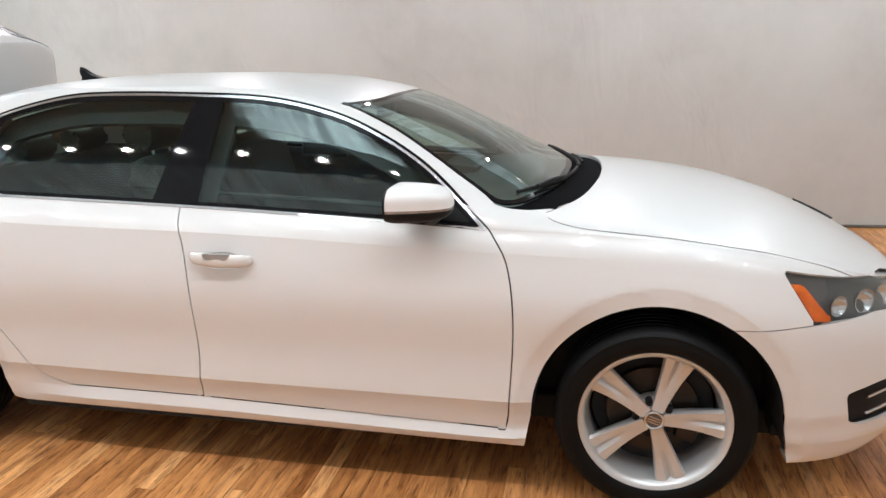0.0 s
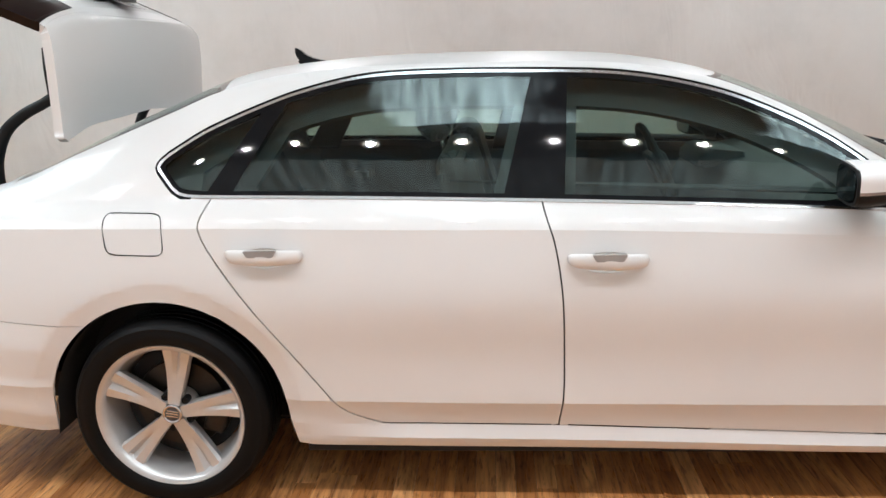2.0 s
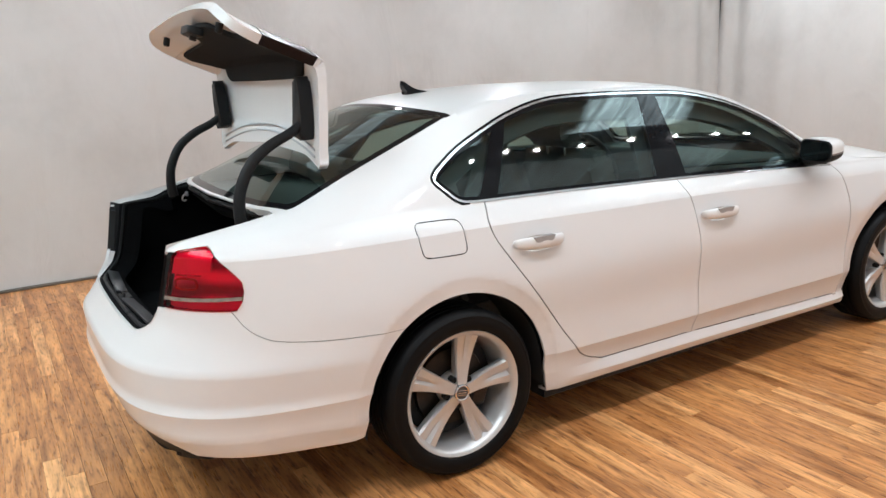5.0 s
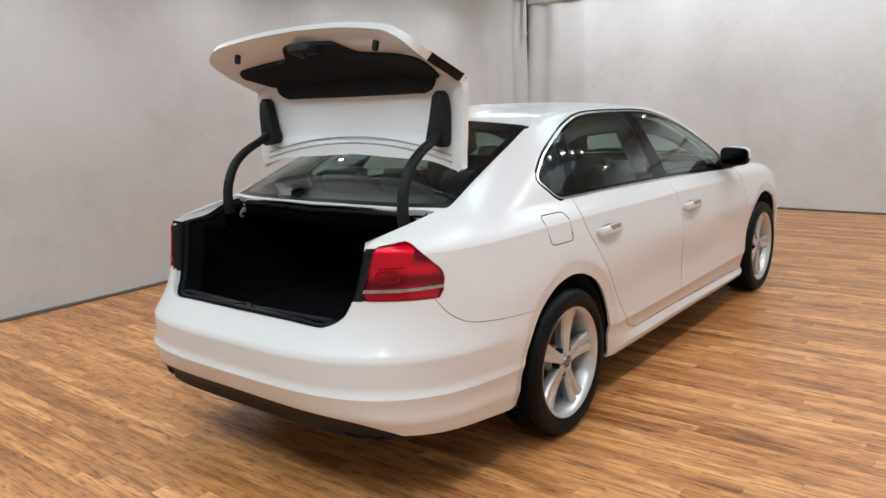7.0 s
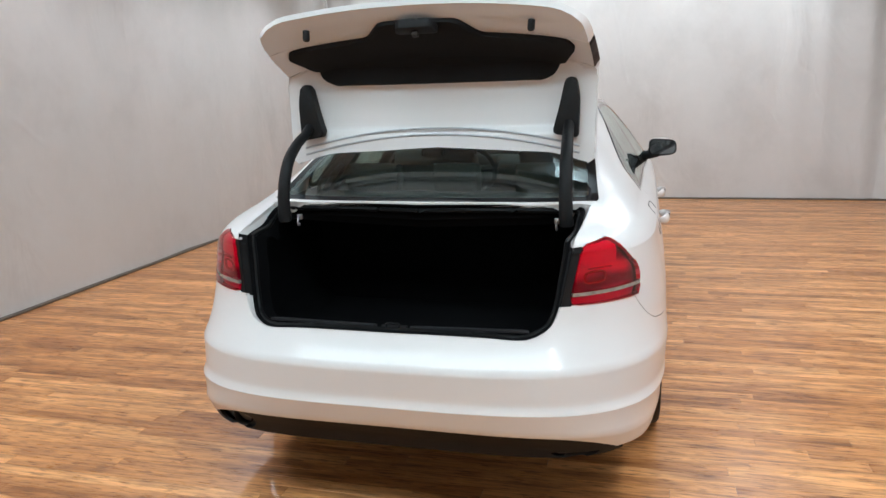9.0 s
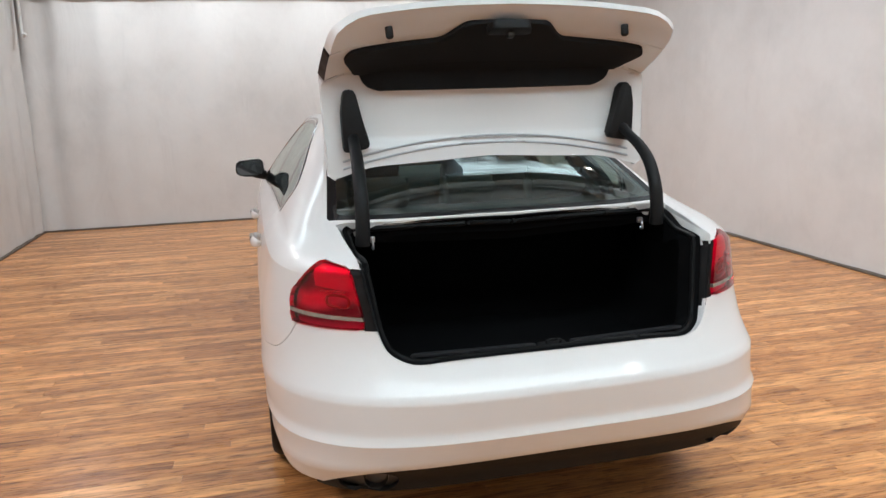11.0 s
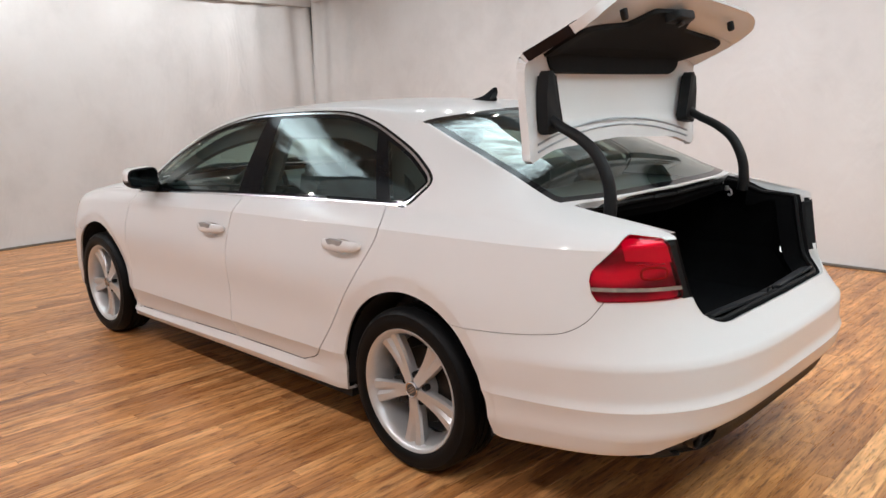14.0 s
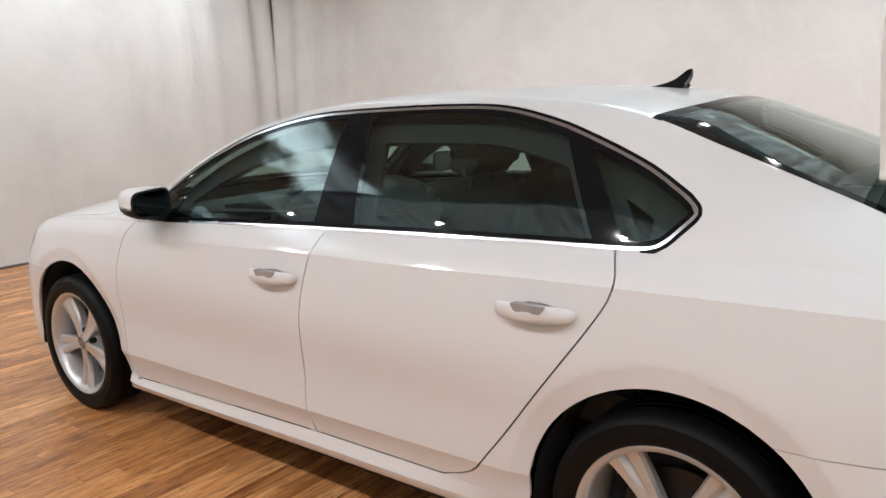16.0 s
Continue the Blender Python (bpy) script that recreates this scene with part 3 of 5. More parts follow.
BOOT = rounded([(-0.1, -0.632), (0.45, -0.605), (0.605, -0.555), (0.60, -0.68), (0.570, -0.97), (0.542, -1.15), (0.515, -1.245), (0.445, -1.320), (0.31, -1.330), (0.20, -1.338), (0.0, -1.343), (-0.1, -1.343)], 0.055)
TAIL = rounded([(-0.295, 0.958), (-0.130, 0.972), (0.024, 0.870), (0.038, 0.842), (0.022, 0.776), (-0.375, 0.778)], 0.028)
HOUSING = [(-0.26, 0.95), (-0.60, 0.95), (-0.68, 0.775), (-0.36, 0.775)]
REAR_BUMPER = flow([(-0.2, 0.622), (-0.33, 0.630), (-0.5, 0.645), (-0.64, 0.664), (-0.70, 0.682), (-0.748, 0.718), (-0.785, 0.778)], 6) + [ (-0.9, 0.778), (-2, 0.778), (-2, 0), (-0.2, 0)]
FRONT_BUMPER = [(2.9, 0.640), (3.08, 0.648), (3.25, 0.662), (3.45, 0.672), (4, 0.68), (4, 0), (2.9, 0)]
HEADLIGHT = rounded([(3.155, 0.822), (3.255, 0.668), (3.45, 0.676), (3.66, 0.64), (3.72, 0.685), (3.42, 0.770)], 0.015)
AMBER_LINE = [(3.178, 0.785), (3.212, 0.782), (3.305, 0.672), (3.252, 0.672)]
PILLAR_B = [(1.045, 0.92), (1.165, 1.37), (1.268, 1.37), (1.237, 0.92)]
PILLAR_C = [(0.187, 0.92), (0.43, 1.33), (0.375, 1.33), (0.097, 0.92)]
SAIL = [(2.075, 0.88), (2.10, 1.15), (2.4, 1.15), (2.4, 0.88)]
FUEL = rounded([(-0.148, 0.968), (-0.135, 0.848), (0.045, 0.842), (0.036, 0.963)], 0.03)
VALANCE = flow([(-0.1, 0.384), (0.40, 0.380), (0.55, 0.374), (0.63, 0.358), (0.69, 0.332), (0.735, 0.300), (0.76, 0.26)], 4) + [(0.76, 0), (-0.1, 0)]
HANDLES = ((0.353, 0.832), (1.358, 0.806))
CUPS = [[(hx + 0.082 * math.cos(a), hz + 0.030 * math.sin(a)) for a in [2 * math.pi * k / 28 for k in range(28)]] for hx, hz in HANDLES]
TRIM = rounded([(-0.2, -0.872), (0.38, -0.866), (0.428, -0.888), (0.488, -1.10), (0.462, -1.152), (0.19, -1.185), (0.125, -1.268), (-0.2, -1.276)], 0.022)
LID_LAMP = [(0.34, 0.80), (0.36, 0.925), (0.62, 0.945), (0.62, 0.775)]
GRILLE = rounded([(3.375, 0.430), (3.395, 0.325), (3.43, 0.312), (3.85, 0.31), (3.85, 0.455), (3.48, 0.448)], 0.02)
FRONT_GRILLE = [(3.3, 0.62), (3.9, 0.62), (3.9, 0.70), (3.3, 0.70)]


def side(outline):
    return lambda c: inside(c[:, 0], c[:, 2], outline)


def plan(outline):
    return lambda c: np.where(c[:, 2] > 0.75, inside(c[:, 0], c[:, 1], outline), 1.0)


def boot(c):
    return np.where(c[:, 0] < -0.3, inside(c[:, 1], unrolled(c), BOOT), 1.0)


def corner(outline):
    return lambda c: np.where(c[:, 0] < -0.5, inside(c[:, 0] + c[:, 1], c[:, 2], outline), 1.0)


def front_side(outline):
    return lambda c: np.where(c[:, 0] > 2.85, inside(c[:, 0], c[:, 2], outline), 1.0)


def rear_face(outline):
    return lambda c: np.where(c[:, 0] < -0.75, inside(c[:, 1], c[:, 2], outline), 1.0)


def unrolled(c):
    return c[:, 0] + np.minimum(0, c[:, 2] - (0.985 - 0.028 * np.clip(c[:, 1] / 0.6, 0, 1.2) ** 2))


def lid_lamp(c):
    return np.where(c[:, 0] < -0.8, inside(c[:, 1], c[:, 2], LID_LAMP), 1.0)


def cups(c):
    return np.where(c[:, 1] > 0.7, np.minimum(*(inside(c[:, 0], c[:, 2], o) for o in CUPS)), 1.0)


window, rear_door, front_door = side(WINDOW_LINE), side(REAR_DOOR), side(FRONT_DOOR)
hood, screen, cowl, backlight = plan(HOOD), plan(SCREEN), plan(COWL), plan(BACKLIGHT)
tail, housing = corner(TAIL), corner(HOUSING)
headlight, amber, grille, front_grille = (front_side(o) for o in (HEADLIGHT, AMBER_LINE, GRILLE, FRONT_GRILLE))
pillar_b, pillar_c, sail = side(PILLAR_B), side(PILLAR_C), side(SAIL)
fuel, valance = side(FUEL), rear_face(VALANCE)
outlet = rear_face([(0.594 + 0.088 * math.cos(a), 0.330 + 0.044 * math.sin(a)) for a in [2 * math.pi * k / 24 for k in range(24)]])


def tail_band(c):
    """Height over the lower edge of the clear strip in the tail lamp."""
    return np.where(c[:, 0] < -0.5, c[:, 2] - 0.801 - 0.0117 * (c[:, 0] + c[:, 1] + 0.5), 1.0)


def tail_step(c):
    return np.where(c[:, 0] < -0.5, c[:, 2] - 0.893 - 0.05 * (c[:, 0] + c[:, 1] + 0.2), 1.0)


def tail_side(c):
    return np.where(c[:, 0] < -0.5, c[:, 0] + c[:, 1] + 0.115 - 0.3 * (c[:, 2] - 0.9), 1.0)


def rear_bumper(c):
    return np.where(c[:, 0] < -0.15, inside(c[:, 0], c[:, 2], REAR_BUMPER), 1.0)


def front_bumper(c):
    return np.where(c[:, 0] > 2.85, inside(c[:, 0], c[:, 2], FRONT_BUMPER), 1.0)


def coords(bm):
    return np.array([v.co for v in bm.verts])


def cut(bm, f, level=0.0, where=None):
    """Splits the surface's faces along f = level, in the stretch that where allows."""
    bm.verts.index_update()
    co = coords(bm)
    val = f(co) - level
    val[np.abs(val) < 4e-4] = 0.0
    ok = where(co) if where else np.ones(len(co), bool)
    zero = {bm.verts[i] for i in np.nonzero((val == 0) & ok)[0]} if len(bm.verts) and not bm.verts.ensure_lookup_table() else set()
    hit = []
    for e in bm.edges:
        i, j = e.verts[0].index, e.verts[1].index
        if val[i] * val[j] < 0 and ok[i] and ok[j] and abs(val[i]) < 0.2 and abs(val[j]) < 0.2:
            hit.append((e, i, j))
    if not hit:
        return
    a, b = co[[h[1] for h in hit]], co[[h[2] for h in hit]]
    lo, hi, sign = np.zeros(len(hit)), np.ones(len(hit)), np.sign(val[[h[1] for h in hit]])
    for _ in range(9):
        mid = (lo + hi) / 2
        same = np.sign(f(a + (b - a) * mid[:, None]) - level) == sign
        lo, hi = np.where(same, mid, lo), np.where(same, hi, mid)
    for (e, i, j), t in zip(hit, (lo + hi) / 2):
        _, v = bmesh.utils.edge_split(e, e.verts[0], float(min(0.97, max(0.03, t))))
        zero.add(v)
    faces = {f2 for v in zero for f2 in v.link_faces}
    for face in list(faces):
        if not face.is_valid:
            continue
        vs = [v for v in face.verts if v in zero]
        if len(vs) == 2 and not any(vs[1] in e.verts for e in vs[0].link_edges if face in e.link_faces):
            try:
                bmesh.utils.face_split(face, vs[0], vs[1])
            except ValueError:
                pass


def half_body():
    bm = bmesh.new()
    nr, nu = GRID.shape[:2]
    vs = [[bm.verts.new(GRID[r, u]) for u in range(nu)] for r in range(nr)]
    starts = np.cumsum([0, *STEPS])
    for r in range(nr - 1):
        for u in range(nu - 1):
            bm.faces.new((vs[r][u], vs[r + 1][u], vs[r + 1][u + 1], vs[r][u + 1]))
    for k, first_u, last_u in ((3, 0, N_REAR + 118), (6, 0, nu - 30), (8, 24, nu - 30), (9, 0, nu)):
        for u in range(first_u, min(last_u, nu - 1)):
            e = bm.edges.get((vs[starts[k]][u], vs[starts[k]][u + 1]))
            e.smooth = False
    bmesh.ops.remove_doubles(bm, verts=bm.verts, dist=1e-5)
    return bm


G = 0.0025
body = half_body()
foot = lambda c: c[:, 2] - 0.256 - 0.055 * np.clip((-0.42 - c[:, 0]) / 0.5, 0, 1)
rail_line = lambda c: c[:, 2] - 1.10 + 0.05 * c[:, 0]
is_high = lambda c: (c[:, 2] > 0.86) & (c[:, 1] > 0.45)
is_low = lambda c: (c[:, 2] < 1.02) & (c[:, 1] > 0.6) & (c[:, 0] > 0.05) & (c[:, 0] < 2.5)
for f, levels, where in (
        (arch, (0.0, 0.044, 0.052), lambda c: c[:, 1] > 0.4),
        (window, (0.009, 0.0, -0.008, -0.021, -0.075), is_high),
        (pillar_b, (0.035, 0.0), is_high), (pillar_c, (0.03, 0.0), is_high), (sail, (0.0,), is_high), (rail_line, (0.0,), is_high), (lambda c: c[:, 0] - 0.12, (0.0,), is_high),
        (rear_door, (G, -G), is_low), (front_door, (G, -G), is_low),
        (hood, (G, -G), lambda c: c[:, 0] > 2.2), (screen, (0.004, -0.018), lambda c: (c[:, 0] > 1.5) & (c[:, 0] < 2.6)),
        (cowl, (0.0,), lambda c: (c[:, 0] > 2.0) & (c[:, 0] < 2.7)),
        (backlight, (0.004, -0.03), lambda c: (c[:, 0] < 0.4) & (c[:, 0] > -0.75)),
        (boot, (0.0, -0.006), lambda c: c[:, 0] < -0.4),
        (tail, (0.003, 0.0), lambda c: c[:, 0] < -0.5), (tail_band, (0.0, 0.012), lambda c: (c[:, 0] < -0.5) & (c[:, 2] > 0.72) & (c[:, 2] < 0.90)),
        (tail_step, (0.0,), lambda c: (c[:, 0] < -0.5) & (c[:, 2] > 0.8)), (tail_side, (0.0,), lambda c: (c[:, 0] < -0.5) & (c[:, 2] > 0.7)),
        (housing, (0.0,), lambda c: c[:, 0] < -0.6),
        (rear_bumper, (0.0012, -0.0012), lambda c: c[:, 0] < -0.2), (front_bumper, (0.0016, -0.0016), lambda c: c[:, 0] > 2.9),
        (headlight, (0.003, 0.0), lambda c: c[:, 0] > 2.9), (amber, (0.0,), lambda c: c[:, 0] > 2.9),
        (grille, (0.0,), lambda c: c[:, 0] > 3.0), (front_grille, (0.0,), lambda c: c[:, 0] > 3.2),
        (fuel, (0.0018, -0.0018), lambda c: (c[:, 0] < 0.2) & (c[:, 0] > -0.3) & (c[:, 1] > 0.6)),
        (cups, (0.0,), lambda c: (c[:, 1] > 0.7) & (c[:, 2] > 0.7) & (c[:, 2] < 0.95)),
        (lid_lamp, (0.0,), lambda c: c[:, 0] < -0.8),
        (valance, (0.0,), lambda c: c[:, 0] < -0.75), (outlet, (0.0,), lambda c: c[:, 0] < -0.75),
        (foot, (0.0,), lambda c: (c[:, 0] < -0.3) & (c[:, 2] < 0.40) & (c[:, 1] > 0.3))):
    for level in levels:
        cut(body, f, level, where)
for v, d in zip(body.verts, arch(coords(body))):
    if v.co.y > 0.6 and v.co.z > 0.30:
        v.co.y -= 0.0016 * min(1.0, max(0.0, (0.052 - d) / 0.008))


def regions(bm):
    """The name of the panel that each face belongs to."""
    bm.faces.ensure_lookup_table()
    c = np.array([f.calc_center_median() for f in bm.faces])
    name = np.full(len(c), "quarter_panel", dtype=object)
    x, y, z = c.T
    d_win, d_rd, d_fd, d_boot, d_tail = window(c), rear_door(c), front_door(c), boot(c), tail(c)
    low = z < 1.02
    name[(x > 1.3) & (z < 1.0)] = "front_fender"
    d_s, d_h, d_b = screen(c), hood(c), backlight(c)
    name[(y < 0.80) & (z > 0.9) & (x < 2.32)] = "roof"
    name[(z < 1.0) & (y > 0.74) & (x > 1.3) & (x < 2.36) & (z < 0.96)] = "front_fender"
    name[(x < 0.2) & (c[:, 1] > curve(LINES[1]["y"])(x) - 0.004)] = "quarter_panel"
    name[(x < -0.4) & (name == "roof")] = "quarter_panel"
    name[(d_rd < -G) & low] = "rear_door"
    name[(d_fd < -G) & low] = "front_door"
    sill = (x > 0.38) & (x < 2.42) & (z < 0.30) & (d_rd > G) & (d_fd > G)
    name[sill] = "sill"
    name[((np.abs(d_rd) <= G) | (np.abs(d_fd) <= G)) & low & (x > 0.1)] = ""
    rb, fb = rear_bumper(c), front_bumper(c)
    name[rb < -0.0012] = "rear_bumper"
    name[np.abs(rb) <= 0.0012] = ""
    name[fb < -0.0016] = "front_bumper"
    name[np.abs(fb) <= 0.0016] = ""
    name[cowl(c) < 0] = "cowl"
    name[d_h < -G] = "hood"
    name[(np.abs(d_h) <= G)] = ""
    name[(d_s < 0.004)] = "screen_seal"
    name[(d_s < -0.018)] = "windscreen"
    name[d_b < 0.004] = "rear_screen_seal"
    name[d_b < -0.03] = "rear_screen"
    high = (z > 0.86) & (y > 0.45)
    name[(d_win < 0.009) & high & (z > 1.0)] = "window_gap"
    name[(d_win < 0.0) & high] = "chrome"
    name[(d_win < -0.008) & high] = "window_border"
    deep = (d_win < -0.021) & high
    name[deep & (x > 1.15)] = "front_window"
    name[deep & (x <= 1.15)] = "rear_window"
    name[deep & (x < 0.28) & (x < 0.14 + (z - 0.98) * 0.62)] = "quarter_window"
    name[deep & (pillar_b(c) < 0)] = "pillar_cover"
    name[deep & (pillar_c(c) < 0)] = "pillar_strip"
    name[deep & (sail(c) < 0)] = "mirror_sail"
    name[d_boot < 0] = ""
    name[d_boot < -0.006] = "lid"
    cu = cups(c) < 0
    name[cu & (x < 0.8)] = "rear_cup"
    name[cu & (x > 0.8)] = "front_cup"
    hs = ((housing(c) < 0) | ((housing(c) < 0.035) & (d_boot < 0.03) & (z > 0.765) & (z < 0.955) & (x < -0.7))) & (d_boot > 0)
    name[hs] = "lamp_housing"
    name[(d_tail < 0.003) & (d_boot > 0)] = ""
    name[(d_tail < 0) & (d_boot > 0)] = "tail_lamp"
    name[(d_tail < 0) & (d_boot > 0) & (np.abs(tail_band(c) - 0.006) < 0.006)] = "tail_band"
    hl = headlight(c)
    name[hl < 0.003] = ""
    name[hl < 0] = "headlight"
    name[(hl < 0) & (amber(c) < 0)] = "amber_lamp"
    name[(grille(c) < 0)] = "lower_grille"
    name[(front_grille(c) < 0) & (y < 0.48)] = "grille"
    fu = fuel(c)
    name[np.abs(fu) <= 0.0018] = "fuel_gap"
    name[fu < -0.0018] = "fuel_door"
    name[valance(c) < 0] = "valance"
    name[(outlet(c) < 0) & (name == "valance")] = "outlet_cover"
    name[(arch(c) < 0) & (y > 0.4)] = ""
    name[(x < -0.3) & (foot(c) < 0) & (name != "valance")] = ""
    name[(z < 0.31) & (y < 0.79) & (x > -0.35) & (x < 3.0)] = ""
    return name


NAMES = regions(body)


def region(kind, sides=(1, -1), inset=0.0, only=None):
    """The faces of one panel as a bmesh: one side, or both halves welded."""
    chosen = [f for f, n in zip(body.faces, NAMES) if n in ((kind,) if isinstance(kind, str) else kind) and (only is None or only(f))]
    bm = bmesh.new()
    for s in sides:
        made = {}
        for f in chosen:
            vs = []
            for v in f.verts:
                if v not in made:
                    made[v] = bm.verts.new((v.co.x, s * v.co.y, v.co.z))
                vs.append(made[v])
            bm.faces.new(vs if s > 0 else vs[::-1])
        for e in {e for f in chosen for e in f.edges if not e.smooth}:
            bm.edges.get((made[e.verts[0]], made[e.verts[1]])).smooth = False
    if len(sides) == 2:
        bmesh.ops.remove_doubles(bm, verts=[v for v in bm.verts if abs(v.co.y) < 1e-4], dist=2e-4)
    bmesh.ops.recalc_face_normals(bm, faces=bm.faces)
    centre = Vector((1.2, 0, 0.7))
    if sum((f.normal.dot(f.calc_center_median() - centre) * f.calc_area()) for f in bm.faces) < 0:
        bmesh.ops.reverse_faces(bm, faces=bm.faces)
    if inset:
        bm.normal_update()
        for v, n in [(v, v.normal.copy()) for v in bm.verts]:
            v.co -= n * inset
    return bm


def fold_edges(bm, depth):
    """Turns a panel's open edges inward, as folded sheet metal."""
    bm.normal_update()
    edges = [e for e in bm.edges if e.is_boundary and not all(abs(v.co.y) < 1e-4 for v in e.verts)]
    normal = {v: v.normal.copy() for e in edges for v in e.verts}
    made = {v: bm.verts.new(v.co - n * depth) for v, n in normal.items()}
    for e in edges:
        e.smooth = False
        a, b = e.verts
        loop = e.link_loops[0]
        if loop.vert is a:
            a, b = b, a
        bm.faces.new((a, b, made[b], made[a]))


def skin(name, kind, material, parent, sides=(1, -1), depth=0.012, label="", inset=0.0, only=None, shape=None):
    bm = region(kind, sides, inset, only)
    if depth:
        fold_edges(bm, depth)
    if shape:
        shape(bm)
    me = bpy.data.meshes.new(name)
    bm.to_mesh(me)
    bm.free()
    shade(me, material, 180)
    ob = new(name, me)
    ob.parent = parent
    return tagged(ob, label)


def on_body(y, u, inset=0.0):
    """The place on the tail's surface at a half width y and a run u over the lid and down its face."""
    y = max(y, 0.003)
    if u > -0.93:
        z0, z1, wide = (float(curve(LINES[i][k])(u)) for i, k in ((0, "z"), (1, "z"), (1, "y")))
        return Vector((u, y, z0 + (z1 - z0) * min(1.0, y / wide) ** 2.3 - inset))
    run = []
    for row in GRID[1:sum(STEPS[:6]) + 1]:
        cols = row[:N_REAR + 4]
        wide = np.maximum.accumulate(cols[:, 1])
        if wide[-1] >= y:
            run.append((float(np.interp(y, wide, cols[:, 0])), float(np.interp(y, wide, cols[:, 2]))))
    run = np.array(run)
    us = unrolled(np.stack([run[:, 0], np.full(len(run), y), run[:, 1]], 1))
    us = np.minimum.accumulate(us)
    x, z = (float(np.interp(-u, -us, run[:, i])) for i in (0, 1))
    if inset:
        x2, z2 = (float(np.interp(-u + 0.012, -us, run[:, i])) for i in (0, 1))
        x1, z1 = (float(np.interp(-u - 0.012, -us, run[:, i])) for i in (0, 1))
        n = math.hypot(x2 - x1, z2 - z1) or 1.0
        x, z = x - (z2 - z1) / n * inset, z + (x2 - x1) / n * inset
    return Vector((x, y, z))


# ---- the place ----
def structure(name, bm, material, label="", smooth=40, parent=None):
    return tagged(part(name, bm, material, parent, label, smooth), kind="structure")


def drape(name, a, b, z0, z1, seed, depth, label, cloth=None):
    """A hanging sheet of cloth from a to b, with soft folds, closed at the back."""
    bm = bmesh.new()
    a, b = Vector((*a, 0)), Vector((*b, 0))
    run = (b - a)
    n = int(run.length / 0.045)
    out = Vector((-run.y, run.x, 0)).normalized()
    rows = [z0 + (z1 - z0) * k / 22 for k in range(23)]
    front, back = [], []
    for i in range(n + 1):
        s = run.length * i / n
        f, g = [], []
        for z in rows:
            high = (z - z0) / (z1 - z0)
            fold = 0.030 * noise.noise((s * 1.5, seed, z * 0.12)) + 0.016 * noise.noise((s * 5.0, seed + 9, z * 0.25)) * (0.3 + 0.7 * high)
            edge = min(s, run.length - s)
            fold += (0.030 * math.exp(-(edge / 1.15) ** 2) + 0.022 * math.exp(-(edge / 0.35) ** 2)) * math.sin(edge * 17 + 2.6 * noise.noise((edge * 1.7, seed, 2)) + 0.5 * math.sin(z * 1.6)) * (0.35 + 0.65 * high)
            sag = 0.02 * noise.noise((s * 0.9, z * 0.8, seed + 4))
            p = a + run * (i / n) + out * (fold + sag)
            p.z = z
            f.append(bm.verts.new(p))
            q = a + run * (i / n) - out * depth
            q.z = z
            g.append(bm.verts.new(q))
        front.append(f)
        back.append(g)
    for i in range(n):
        for k in range(len(rows) - 1):
            bm.faces.new((front[i][k], front[i + 1][k], front[i + 1][k + 1], front[i][k + 1]))
            bm.faces.new((back[i][k], back[i][k + 1], back[i + 1][k + 1], back[i + 1][k]))
        for k in (0, len(rows) - 1):
            bm.faces.new((front[i][k], back[i][k], back[i + 1][k], front[i + 1][k]))
    for i in (0, n):
        for k in range(len(rows) - 1):
            bm.faces.new((front[i][k], front[i][k + 1], back[i][k + 1], back[i][k]))
    return structure(name, bm, cloth or CLOTH, label, 60)


WALLS = [("wall_north", (ROOM_X1, ROOM_Y1), (ROOM_X0, ROOM_Y1), 3.0), ("wall_south", (ROOM_X0, ROOM_Y0), (ROOM_X1, ROOM_Y0), 11.0),
         ("wall_east", (ROOM_X1, ROOM_Y0), (ROOM_X1, ROOM_Y1), 23.0), ("wall_west", (ROOM_X0, ROOM_Y1), (ROOM_X0, ROOM_Y0), 31.0)]
for name, a, b, seed in WALLS:
    drape(name, a, b, 0.018, ROOM_Z, seed, 0.12, "wall hung with plain white cloth drapes in soft folds")
    a2, b2 = Vector((*a, 0)), Vector((*b, 0))
    out = Vector((-(b2 - a2).y, (b2 - a2).x, 0)).normalized()
    lo = [min(p) for p in zip(a2 - out * 0.10, b2 + out * 0.03)]
    hi = [max(p) for p in zip(a2 - out * 0.10, b2 + out * 0.03)]
    # strip added to draw the dark gap below the hem
    bm = bmesh.new()
    add_box(bm, (lo[0], lo[1], 0.0), (hi[0], hi[1], 0.016), 0.003)
    structure("baseboard", bm, HEM_STRIP, "low grey-brown strip for the dark gap under the drapes")
bm = bmesh.new()
add_box(bm, (ROOM_X0 - 0.2, ROOM_Y0 - 0.2, ROOM_Z), (ROOM_X1 + 0.2, ROOM_Y1 + 0.2, ROOM_Z + 0.1))
for i in range(11):
    x = ROOM_X0 + 0.6 + i * 1.15
    add_box(bm, (x, ROOM_Y0 - 0.1, ROOM_Z - 0.10), (x + 0.08, ROOM_Y1 + 0.1, ROOM_Z + 0.02))
structure("ceiling", bm, BEAM, "grey ceiling with crossing rails")


